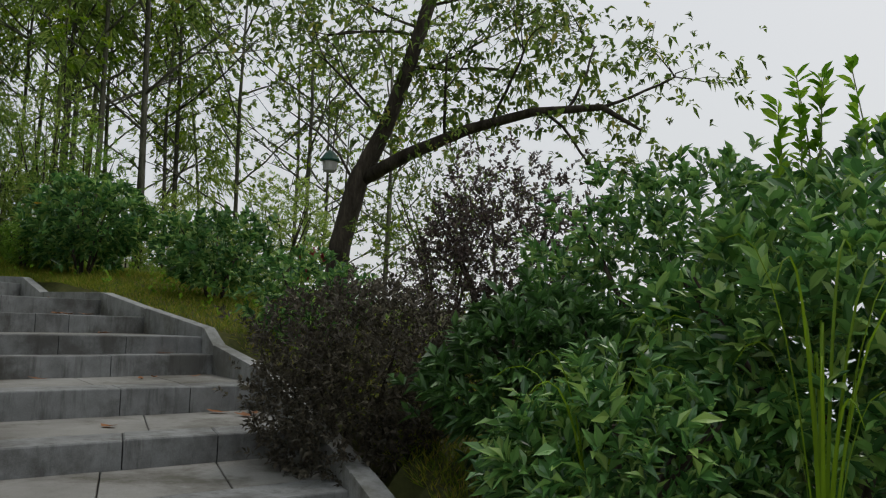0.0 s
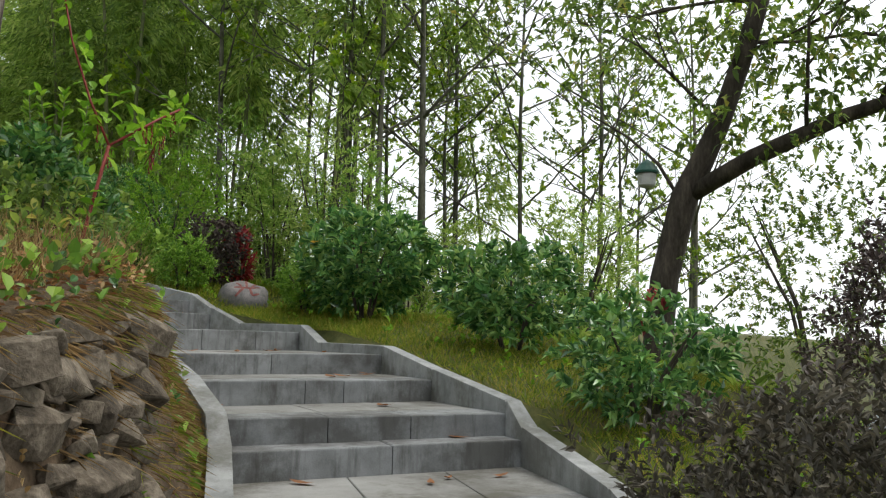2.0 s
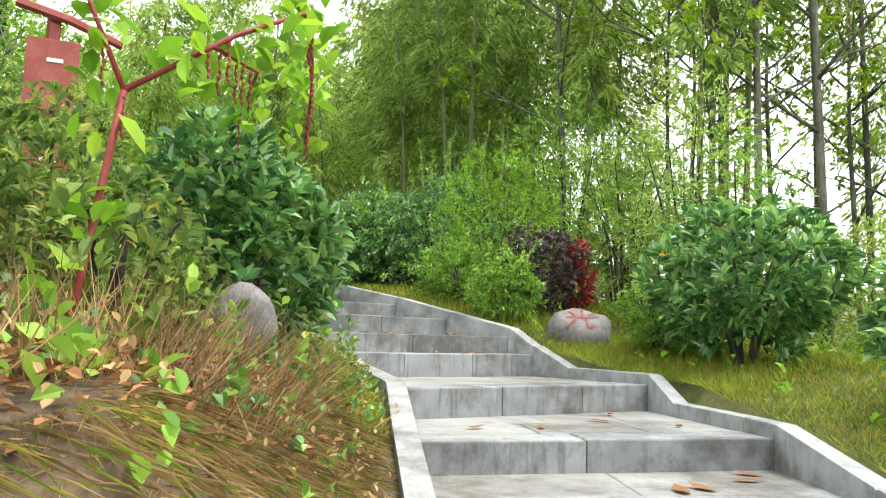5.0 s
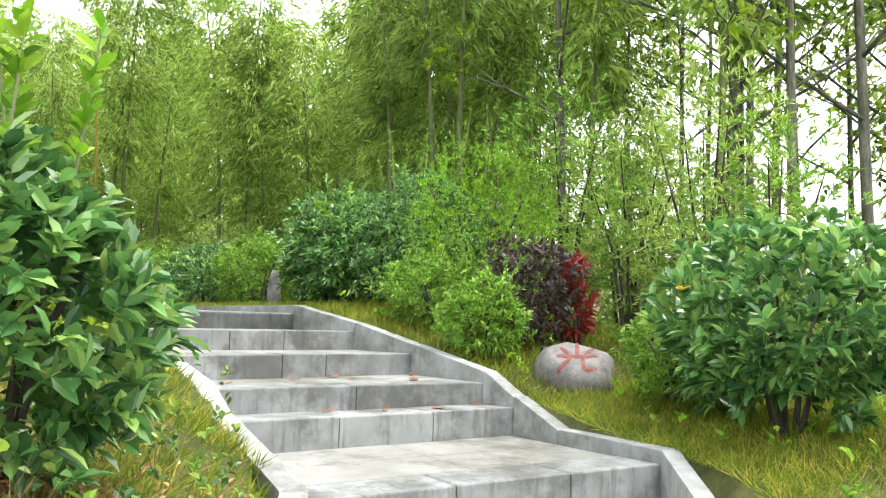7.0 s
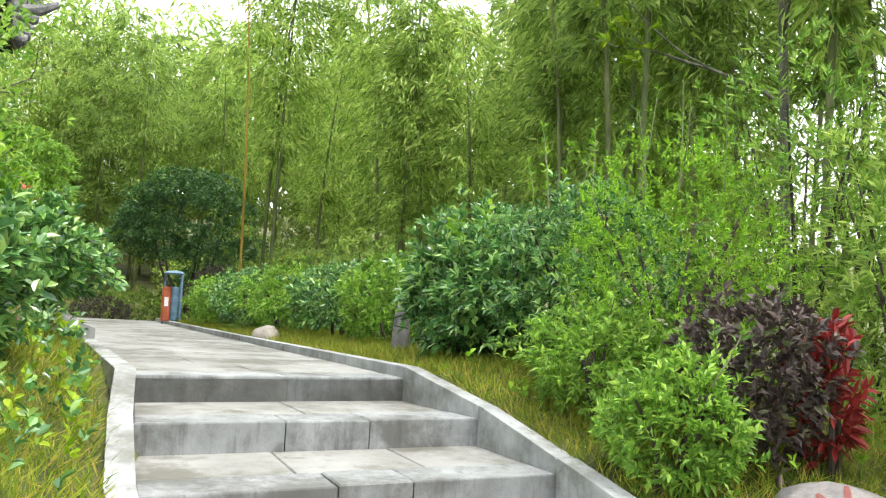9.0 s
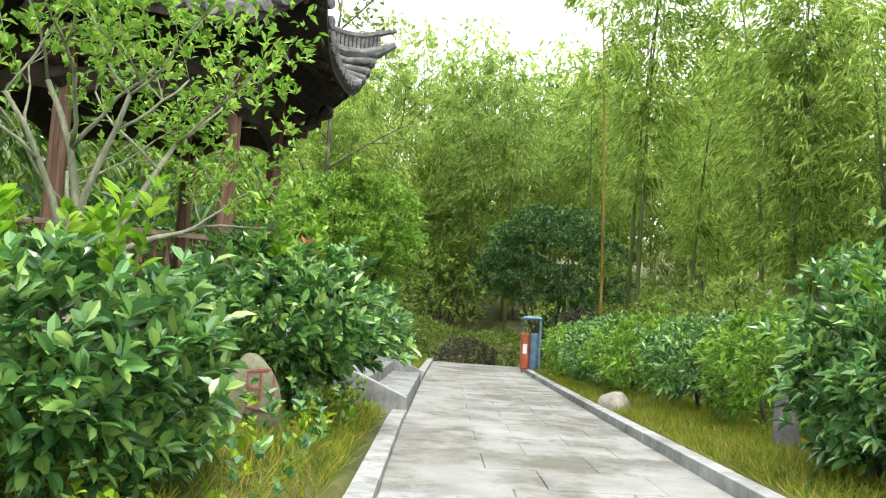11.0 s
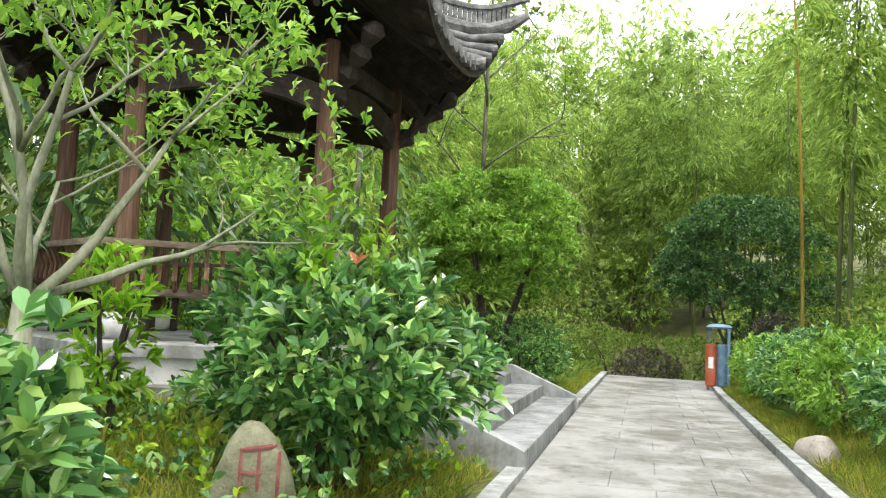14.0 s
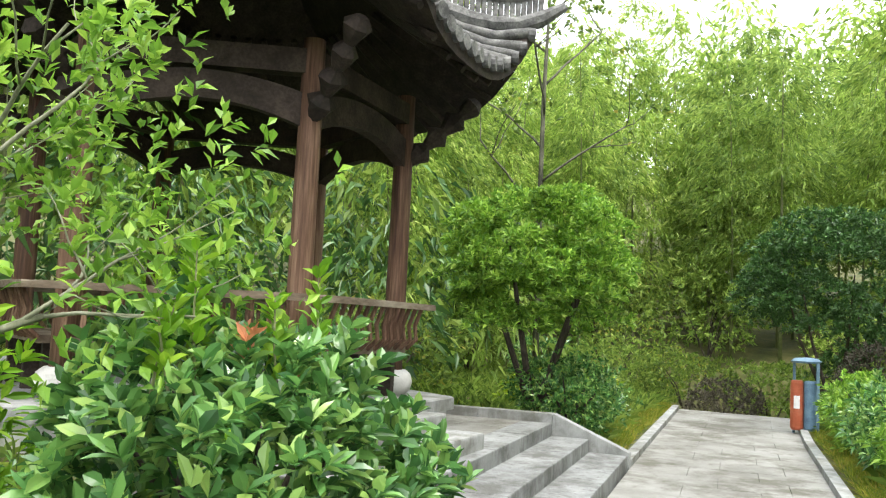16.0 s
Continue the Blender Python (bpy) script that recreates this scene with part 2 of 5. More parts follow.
L_FLOWER = leafy("yellow_petal", [(0, (0.65, 0.38, 0.02)), (1, (0.72, 0.48, 0.05))], 0.5, 0.3)
L_FALLEN = leafy("fallen_leaf", [(0, (0.16, 0.065, 0.025)), (0.6, (0.30, 0.13, 0.045)), (1, (0.42, 0.23, 0.08))], 0.7, 0.2)

# ---- mesh helpers ----
def part(name, bm, mat, parent=None, label=""):
    """Links a bmesh, or a (verts, faces) pair, as one mesh object."""
    me = bpy.data.meshes.new(name)
    if isinstance(bm, tuple):
        me.from_pydata(bm[0], [], bm[1])
    else:
        bmesh.ops.recalc_face_normals(bm, faces=bm.faces)
        bm.to_mesh(me)
        bm.free()
    me.materials.append(mat)
    ob = new(name, me)
    if parent is not None:
        ob.parent = parent
    if label:
        tagged(ob, label)
    return ob

def thing(name, label, category, at=(0, 0, 0), group="", kind=""):
    ob = new(name)
    ob.location = at
    ob.empty_display_size = 0.1
    return tagged(ob, label, category, group, kind)

def smooth(ob):
    for p in ob.data.polygons:
        p.use_smooth = True
    return ob

def prism(bm, corners, z0, z1, bevel=0.006):
    """A block over four ground corners; z1 is one height or one for each corner. The top edges are chamfered."""
    tops = z1 if isinstance(z1, (list, tuple)) else [z1] * len(corners)
    cx, cy = sum(c[0] for c in corners) / len(corners), sum(c[1] for c in corners) / len(corners)
    low = [bm.verts.new((c[0], c[1], z0)) for c in corners]
    mid = [bm.verts.new((c[0], c[1], z - bevel)) for c, z in zip(corners, tops)]
    top = []
    for c, z in zip(corners, tops):
        d = Vector((cx - c[0], cy - c[1], 0))
        d = d.normalized() * bevel * 1.4 if d.length > 0 else d
        top.append(bm.verts.new((c[0] + d.x, c[1] + d.y, z)))
    n = len(corners)
    bm.faces.new(top)
    bm.faces.new(low[::-1])
    for i in range(n):
        j = (i + 1) % n
        bm.faces.new((low[i], low[j], mid[j], mid[i]))
        bm.faces.new((mid[i], mid[j], top[j], top[i]))

def box(bm, centre, size, turn=0.0, bevel=0.006):
    ux, uy = Vector((math.cos(turn), math.sin(turn))), Vector((-math.sin(turn), math.cos(turn)))
    c, h = Vector(centre[:2]), (size[0] / 2, size[1] / 2)
    pts = [c + ux * a * h[0] + uy * b * h[1] for a, b in ((-1, -1), (1, -1), (1, 1), (-1, 1))]
    prism(bm, [(p.x, p.y) for p in pts], centre[2] - size[2] / 2, centre[2] + size[2] / 2, bevel)

def tube(bm, pts, radii, sides=8, rough=0.0, seed=0):
    """A tapered limb through the points."""
    rnd = random.Random(seed)
    rings = []
    pts = [Vector(p) for p in pts]
    for i, p in enumerate(pts):
        d = (pts[min(i + 1, len(pts) - 1)] - pts[max(i - 1, 0)]).normalized()
        ref = Vector((1, 0, 0)) if abs(d.x) < 0.8 else Vector((0, 1, 0))
        a = d.cross(ref).normalized()
        b = d.cross(a)
        rings.append([bm.verts.new(p + (a * math.cos(k * math.tau / sides) + b * math.sin(k * math.tau / sides)) * radii[i] * (1 + rough * rnd.uniform(-1, 1))) for k in range(sides)])
    for r0, r1 in zip(rings, rings[1:]):
        for k in range(sides):
            bm.faces.new((r0[k], r0[(k + 1) % sides], r1[(k + 1) % sides], r1[k]))
    bm.faces.new(rings[0][::-1])
    bm.faces.new(rings[-1])

def lathe(bm, profile, at, sides=20, turn=0.0):
    """A turned body: profile of (radius, height)."""
    rings = [[bm.verts.new((at[0] + r * math.cos(turn + k * math.tau / sides), at[1] + r * math.sin(turn + k * math.tau / sides), at[2] + z)) for k in range(sides)] for r, z in profile]
    for r0, r1 in zip(rings, rings[1:]):
        for k in range(sides):
            bm.faces.new((r0[k], r0[(k + 1) % sides], r1[(k + 1) % sides], r1[k]))
    bm.faces.new(rings[0][::-1])
    bm.faces.new(rings[-1])

def unit(v):
    return v / np.maximum(np.linalg.norm(v, axis=-1, keepdims=True), 1e-9)

def leaf_mesh(base, way, length, width, rng, fold=0.25, droop=0.15):
    """Leaves from base points along ways: each is a folded blade of four triangles. Returns verts and faces."""
    n = len(base)
    way = unit(way)
    side = unit(np.cross(way, rng.normal(size=(n, 3)) * 0.5 + np.array([0, 0, 1.0])))
    up = np.cross(side, way)
    L = (length * rng.uniform(0.7, 1.2, n))[:, None]
    W = (width * rng.uniform(0.75, 1.2, n))[:, None]
    mid = base + way * L * 0.45
    tip = base + way * L - np.array([0, 0, 1.0]) * L * droop
    left, right = mid + side * W * 0.5 + up * W * fold, mid - side * W * 0.5 + up * W * fold
    v = np.stack([base, left, tip, right, mid], 1).reshape(-1, 3)
    o = (np.arange(n) * 5)[:, None]
    f = np.concatenate([o + np.array([0, 4, 1]), o + np.array([1, 4, 2]), o + np.array([4, 0, 3]), o + np.array([2, 4, 3])], 0)
    return v, f

def oval_mesh(base, way, length, width, rng, fold=0.22, droop=0.12):
    """Broad oval leaves, creased along the midrib: eight triangles each."""
    n = len(base)
    way = unit(way)
    side = unit(np.cross(way, rng.normal(size=(n, 3)) * 0.45 + np.array([0, 0, 1.0])))
    up = np.cross(side, way)
    L = (length * rng.uniform(0.65, 1.2, n))[:, None]
    W = (width * rng.uniform(0.8, 1.2, n))[:, None]
    down = np.array([0, 0, -1.0]) * L * droop
    m1, m2, tip = base + way * L * 0.33 + down * 0.1, base + way * L * 0.68 + down * 0.45, base + way * L + down
    l1, r1 = m1 + side * W * 0.46 + up * W * fold, m1 - side * W * 0.46 + up * W * fold
    l2, r2 = m2 + side * W * 0.42 + up * W * fold, m2 - side * W * 0.42 + up * W * fold
    v = np.stack([base, m1, m2, tip, l1, l2, r1, r2], 1).reshape(-1, 3)
    o = (np.arange(n) * 8)[:, None]
    tri = ((0, 1, 4), (1, 5, 4), (1, 2, 5), (2, 3, 5), (0, 6, 1), (1, 6, 7), (1, 7, 2), (2, 7, 3))
    return v, np.concatenate([o + np.array(t) for t in tri], 0)

def blade_mesh(base, way, length, width, rng, droop=0.1, bend=0.0):
    """Narrow leaves of two triangles each."""
    n = len(base)
    way = unit(way)
    side = unit(np.cross(way, rng.normal(size=(n, 3))))
    L, W = (length * rng.uniform(0.6, 1.25, n))[:, None], (width * rng.uniform(0.7, 1.2, n))[:, None]
    mid = base + way * L * 0.4 - np.array([0, 0, 1.0]) * L * droop * bend
    tip = base + way * L - np.array([0, 0, 1.0]) * L * droop
    v = np.stack([base, mid + side * W * 0.5, tip, mid - side * W * 0.5], 1).reshape(-1, 3)
    o = (np.arange(n) * 4)[:, None]
    return v, np.concatenate([o + np.array([0, 1, 2]), o + np.array([0, 2, 3])], 0)

def raw(vf):
    return vf[0].tolist(), vf[1].tolist()

def sprigs(points, axes, count, rng, spread=0.9):
    """Rosettes: count leaf ways round each axis."""
    n = len(points)
    base = np.repeat(points, count, 0)
    ax = np.repeat(unit(axes), count, 0)
    r = rng.normal(size=(n * count, 3))
    r = unit(r - (r * ax).sum(1, keepdims=True) * ax)
    way = unit(ax * rng.uniform(0.25, 1.0, (n * count, 1)) + r * spread * 0.9 + np.array([0, 0, 0.22]))
    return base + ax * rng.uniform(-0.06, 0.02, (n * count, 1)), way

def shell(n, rng, rx, ry, h, lumps=5, inner=0.25, low=-0.55):
    """Points on an uneven rounded crown, with the ways outward. Its foot is at z 0."""
    d = unit(rng.normal(size=(n * 2, 3)))
    d = d[d[:, 2] > low][:n]
    lc = unit(rng.normal(size=(lumps * 4, 3)))
    bump = np.max(np.clip((d @ lc.T - 0.78) / 0.2, 0, 1) * rng.uniform(0.5, 1.0, lumps * 4), axis=1)
    shoot = np.where(rng.random(len(d)) < 0.09, rng.uniform(1.05, 1.28, len(d)), 1.0)
    rad = (0.68 + 0.34 * bump) * shoot * np.where(rng.random(len(d)) < inner, rng.uniform(0.45, 0.9, len(d)), rng.uniform(0.9, 1.04, len(d)))
    p = d * rad[:, None] * np.array([rx, ry, h * 0.5])
    p[:, 2] += h * 0.52
    return p, unit(d * np.array([1, 1, 0.8]) + np.array([0, 0, 0.6]))

# ---- plan ----
# risers from below upwards: foot of the left end, foot of the right end, height of the tread
RISERS = [
    ((0.00, 2.55), (1.15, 4.10), -0.50), ((-0.65, 3.45), (0.50, 5.00), -0.33), ((-1.30, 4.35), (-0.15, 5.90), -0.17), ((-1.95, 5.30), (-0.80, 6.85), 0.0),
    ((-2.60, 6.25), (-1.45, 7.80), 0.155), ((-3.27, 7.25), (-2.20, 8.80), 0.335), ((-4.10, 8.02), (-3.16, 9.71), 0.505), ((-4.32, 8.18), (-3.36, 9.86), 0.66),
    ((-5.10, 8.65), (-4.36, 10.45), 0.83), ((-5.93, 9.05), (-5.30, 11.03), 1.00), ((-6.95, 9.55), (-7.02, 11.80), 1.20), ((-8.27, 9.62), (-8.45, 11.78), 1.395),
    ((-8.62, 9.60), (-8.76, 11.72), 1.56), ((-9.40, 9.50), (-9.77, 11.65), 1.735), ((-10.40, 9.46), (-10.74, 11.57), 1.905), ((-11.41, 9.45), (-11.80, 11.37), 2.075)]
LEFT_EDGE = [(-11.41, 9.45), (-14.54, 9.07), (-20.40, 8.42), (-28.30, 7.60)]
RIGHT_EDGE = [(-11.80, 11.37), (-17.60, 10.73), (-24.00, 10.05), (-28.30, 9.70)]
PATH_Z = 2.075
CENTRE = [(0.65, 2.4, -0.66)] + [((a[0] + b[0]) / 2, (a[1] + b[1]) / 2, z) for a, b, z in RISERS] + [(-17.5, 9.75, PATH_Z), (-24, 9.05, PATH_Z), (-28.3, 8.65, PATH_Z), (-34, 8.2, 1.7)]
CENTRE = [(2.2, -0.2, -0.66)] + CENTRE
PC = np.array(CENTRE)

def sstep(x, a, b):
    t = np.clip((x - a) / (b - a), 0, 1)
    return t * t * (3 - 2 * t)

def terrain(x, y):
    """Height of the ground: the way with its banks, the slope to the lake, the wooded hill."""
    x, y = np.asarray(x, float), np.asarray(y, float)
    best, side, pz = np.full(x.shape, 1e9), np.zeros(x.shape), np.zeros(x.shape)
    for (ax, ay, az), (bx, by, bz) in zip(PC[:-1], PC[1:]):
        dx, dy = bx - ax, by - ay
        t = np.clip(((x - ax) * dx + (y - ay) * dy) / (dx * dx + dy * dy), 0, 1)
        d = np.hypot(x - ax - t * dx, y - ay - t * dy)
        s = np.sign(dx * (y - ay) - dy * (x - ax))
        near = d < best
        best, side, pz = np.where(near, d, best), np.where(near, s, side), np.where(near, az + t * (bz - az), pz)
    is_left = side > 0
    edge = np.where(is_left, 1.08, 1.19)
    e = np.maximum(best - edge, 0)
    wob = 0.05 * np.sin(x * 1.9 + y * 1.1) + 0.04 * np.sin(y * 2.7 - x * 0.8) + 0.12 * np.sin(x * 0.35 + 1) * np.sin(y * 0.31)
    bank = np.clip(1.38 - pz, 0.26 - 0.18 * sstep(-x, 7.5, 10.0), 1.06)
    bank = 0.12 + (bank - 0.12) * sstep(-x, 2.0, 2.9)
    left_z = pz + bank * sstep(e, 0.0, 0.36 + 0.42 * sstep(-x, 3.7, 5.0)) + 0.05 * e + 0.14 * np.clip(e - 9, 0, 40) * 0.6
    fall = 1 - sstep(-x, 9, 15)
    right_z = pz + 0.03 + 0.06 * sstep(e, 0, 1) - fall * 0.32 * np.clip(e - 2.2, 0, 30)
    z = np.where(is_left, left_z, right_z) + wob * sstep(e, 0.3, 2)
    z = z + 0.20 * np.clip(-x - 31, 0, 60) * sstep(-x, 31, 36)
    z = np.where(best < edge, pz - 0.30, z)
    return np.maximum(z, -7.5)

def ground_z(x, y):
    return float(terrain(np.array([x]), np.array([y]))[0])

# side steps: their near corner, the way along the path and the way to the pavilion; the pavilion's centre, radius and turn
A = Vector((-15.45, 8.97, 0))
U = Vector((-1, -0.111, 0)).normalized()
V = Vector((-U.y, U.x, 0))
WIDE = 4.75
PX, PY, PR, PA = -17.2, 5.12, 1.73, radians(2.4)
# foot of the stone face in the bank
WALL_A, WALL_B = Vector((-1.98, 5.45)), Vector((-3.62, 7.85))
wall_way = (WALL_B - WALL_A).normalized()
wall_out = Vector((wall_way.y, -wall_way.x))
wall_len = (WALL_B - WALL_A).length

def on_wall(x, y):
    """The bare stone face of the bank."""
    s_, e_ = (x - WALL_A.x) * wall_way.x + (y - WALL_A.y) * wall_way.y, -((x - WALL_A.x) * wall_out.x + (y - WALL_A.y) * wall_out.y)
    return (s_ > 0.1 + 0.15 * np.sin(e_ * 9)) & (s_ < wall_len - 0.35 - 0.5 * (0.8 - e_)) & (e_ > 0.08) & (e_ < 0.5 + 0.04 * np.sin(s_ * 7))

def off_path(x, y, lo=0.14, hi=6.0, side=0):
    best, sg = np.full(x.shape, 1e9), np.zeros(x.shape)
    for (ax, ay, az), (bx, by, bz) in zip(PC[:-1], PC[1:]):
        dx, dy = bx - ax, by - ay
        t = np.clip(((x - ax) * dx + (y - ay) * dy) / (dx * dx + dy * dy), 0, 1)
        d = np.hypot(x - ax - t * dx, y - ay - t * dy)
        s = np.sign(dx * (y - ay) - dy * (x - ax))
        sg = np.where(d < best, s, sg)
        best = np.minimum(best, d)
    e = best - 1.08
    du, dv = (x - A.x) * U.x + (y - A.y) * U.y, (x - A.x) * V.x + (y - A.y) * V.y
    on_steps = (du > -0.25) & (du < WIDE + 0.25) & (dv > -0.1) & (dv < 3.4)
    in_pav = np.hypot(x - PX, y - PY) < PR + 0.6
    ok = (e > lo) & (e < hi) & ~on_steps & ~in_pav
    return ok & (sg > 0) if side > 0 else ok & (sg < 0) if side < 0 else ok

# ---- ground, one sheet to the horizon ----
def ground():
    def axis(lo, hi, step):
        core = np.arange(lo, hi, step)
        far = np.array([1.5, 4, 8, 14, 24, 40, 70, 130, 250, 500, 1200])
        return np.concatenate([lo - far[::-1], core, hi - step + far])
    xs, ys = axis(-36, 4, 0.2), axis(-2, 18, 0.2)
    xs, ys = np.union1d(xs, np.arange(-6.05, -1.6, 0.066)), np.union1d(ys, np.arange(4.43, 9.2, 0.066))
    X, Y = np.meshgrid(xs, ys, indexing="ij")
    Z = terrain(X, Y)
    Z = np.where((np.abs(X) > 140) | (np.abs(Y) > 140), np.minimum(Z, 4), Z)
    nx, ny = X.shape
    v = np.stack([X, Y, Z], -1).reshape(-1, 3)
    i, j = np.meshgrid(np.arange(nx - 1), np.arange(ny - 1), indexing="ij")
    a = (i * ny + j).reshape(-1)
    f = np.stack([a, a + ny, a + ny + 1, a + 1], 1)
    ob = smooth(part("ground", (v.tolist(), f.tolist()), SOIL))
    ob.data.materials.append(EARTH)
    mx, my = v[f].mean(1)[:, 0], v[f].mean(1)[:, 1]
    bare = (mx > -6.3) & (mx < -2.2) & (my < 9.2 + 0.25 * np.sin(mx * 6)) & (my > 4.4) & off_path(mx, my, -0.1, 2.4 + 0.3 * np.sin(mx * 3), 1)
    for p, k in zip(ob.data.polygons, bare):
        p.material_index = int(k)
    return tagged(ob, "mossy brown-green soil of the wooded slope beside the stone path", "ground", kind="structure")

ground()
lake = bmesh.new()
prism(lake, [(-900, 40), (900, 40), (900, 1100), (-900, 1100)], -7.6, -6.2, 0.01)
tagged(part("water", lake, WATER), "pale grey-blue lake water beyond the trees", "lake", kind="structure")

# ---- stone stairs and path ----
def lerp(a, b, t):
    return (a[0] + (b[0] - a[0]) * t, a[1] + (b[1] - a[1]) * t)

def slab(name, parent, quad, z0, z1, mat, bevel=0.006):
    bm = bmesh.new()
    prism(bm, quad, z0, z1, bevel)
    return part(name, bm, mat, parent)

rnd = random.Random(5)
stairs = thing("stone_stairs", "weathered grey granite outdoor steps with deep treads", "stairs", kind="structure")
for k, (l0, r0, z) in enumerate(RISERS):
    last = k == len(RISERS) - 1
    if last:
        l1, r1 = lerp(LEFT_EDGE[0], LEFT_EDGE[1], 0.2), lerp(RIGHT_EDGE[0], RIGHT_EDGE[1], 0.11)
    else:
        l1, r1 = RISERS[k + 1][0], RISERS[k + 1][1]
    depth = math.dist(lerp(l0, r0, 0.5), lerp(l1, r1, 0.5))
    cut = min(0.34 / depth, 1.0)
    joints = [0] + sorted(rnd.uniform(0.28, 0.42) + 0.3 * i for i in range(2)) + [1]
    if k % 3 == 0:
        joints = [0, rnd.uniform(0.44, 0.56), 1]
    lf, rf = lerp(l0, l1, cut), lerp(r0, r1, cut)
    for a, b in zip(joints, joints[1:]):
        g = 0.0018
        zz = z + rnd.uniform(-0.003, 0.003)
        slab("step_block", stairs, [lerp(l0, r0, a + g), lerp(l0, r0, b - g), lerp(lf, rf, b - g), lerp(lf, rf, a + g)], z - 0.30, zz, GRANITE, 0.008)
    if cut < 0.95:
        nb = max(1, round((depth - 0.34) / 0.6))
        for i in range(nb):
            c0, c1 = cut + (1 - cut) * i / nb + 0.004, cut + (1 - cut) * (i + 1) / nb
            cols = [0, 0.36 + 0.1 * (i % 2), 0.7 + 0.05 * (i % 2), 1] if k % 2 else [0, 0.5, 1]
            for a, b in zip(cols, cols[1:]):
                q = [lerp(lerp(l0, l1, c), lerp(r0, r1, c), u) for c, u in ((c0, a + 0.002), (c0, b - 0.002), (c1, b - 0.002), (c1, a + 0.002))]
                slab("tread_slab", stairs, q, z - 0.30, z - 0.002 + rnd.uniform(-0.003, 0.001), PAVING, 0.005)
bm = bmesh.new()
prism(bm, [(1.8, 0.0), (3.4, 1.4), (1.15, 4.10), (0.0, 2.55)], -0.9, -0.662)
part("landing_slab", bm, PAVING, stairs)

path = thing("path", "grey stone slab path with mossy joints between kerbs", "path", kind="structure")
bed = bmesh.new()
for a, b, c, d in zip(LEFT_EDGE, LEFT_EDGE[1:], RIGHT_EDGE, RIGHT_EDGE[1:]):
    prism(bed, [a, b, d, c], PATH_Z - 0.4, PATH_Z - 0.012)
part("joint_bed", bed, JOINT, path)

def along(line, t):
    n = [0]
    for a, b in zip(line, line[1:]):
        n.append(n[-1] + math.dist(a, b))
    s = t * n[-1]
    for i in range(len(line) - 1):
        if s <= n[i + 1] + 1e-9:
            return lerp(line[i], line[i + 1], (s - n[i]) / (n[i + 1] - n[i]))
    return line[-1]

ROWS_OF_SLABS = 26
for i in range(ROWS_OF_SLABS):
    t0, t1 = 0.035 + 0.965 * i / ROWS_OF_SLABS + 0.0003, 0.035 + 0.965 * (i + 1) / ROWS_OF_SLABS
    cols = [0, 0.30, 0.66, 1] if i % 2 else [0, 0.46, 0.80, 1]
    for a, b in zip(cols, cols[1:]):
        q = [lerp(along(LEFT_EDGE, t), along(RIGHT_EDGE, t), u) for t, u in ((t0, a + 0.001), (t0, b - 0.001), (t1, b - 0.001), (t1, a + 0.001))]
        slab("paving_slab", path, q, PATH_Z - 0.1, PATH_Z + rnd.uniform(-0.002, 0.002), PAVING, 0.003)

def kerb(name, label, pts, width, out):
    """Kerb stones with a sloping top along points (x, y, top); out is +1 when the width goes to the left of the walk."""
    ob = thing(name, label, "kerb", kind="structure")
    offs = []
    for i, p in enumerate(pts):
        a, b = pts[max(i - 1, 0)], pts[min(i + 1, len(pts) - 1)]
        d = Vector((b[0] - a[0], b[1] - a[1])).normalized()
        offs.append((p[0] - d.y * width * out, p[1] + d.x * width * out))
    for i in range(len(pts) - 1):
        p, q, po, qo = pts[i], pts[i + 1], offs[i], offs[i + 1]
        n = max(1, round(math.dist(p[:2], q[:2]) / 0.95))
        for k in range(n):
            a, b = (k + 0.004) / n, (k + 1 - 0.004) / n
            c = [lerp(p, q, a), lerp(p, q, b), lerp(po, qo, b), lerp(po, qo, a)]
            za, zb = p[2] + (q[2] - p[2]) * a, p[2] + (q[2] - p[2]) * b
            slab("kerb_stone", ob, c, min(za, zb) - 0.55, [za, zb, zb, za], KERB, 0.008)
    return ob

def toward(p, q, d):
    n = math.dist(p[:2], q[:2])
    return lerp(p, q, d / n)

left_pts = [(*RISERS[0][0], RISERS[0][2] + 0.02)]
for l0, r0, z in RISERS[1:]:
    left_pts.append((*l0, z + 0.045))
for p in LEFT_EDGE[1:2]:
    left_pts.append((*p, PATH_Z + 0.055))
left_pts.append((-15.35, 8.985, PATH_Z + 0.055))
kerb("kerb_left", "pale grey granite kerb sloping up beside the steps", left_pts, 0.13, 1)
kerb("kerb_left_far", "pale grey granite kerb along the path", [(-20.3, 8.43, PATH_Z + 0.07), (-28.3, 7.60, PATH_Z + 0.07)], 0.13, 1)
right_pts = []
for k, (l0, r0, z) in enumerate(RISERS):
    lower = z - 0.17 if k == 0 else RISERS[k - 1][2]
    if k and math.dist(RISERS[k - 1][1], r0) > 1.35:
        gap = math.dist(RISERS[k - 1][1], r0)
        right_pts.append((*toward(r0, RISERS[k - 1][1], gap - 0.35), lower + 0.09))
        right_pts.append((*toward(r0, RISERS[k - 1][1], 0.5), lower + 0.095))
    right_pts.append((r0[0], r0[1], z + 0.085))
for p in RIGHT_EDGE[1:]:
    right_pts.append((*p, PATH_Z + 0.075))
kerb("kerb_right", "pale grey granite kerb stones stepping up beside the stairs", right_pts, 0.12, -1)

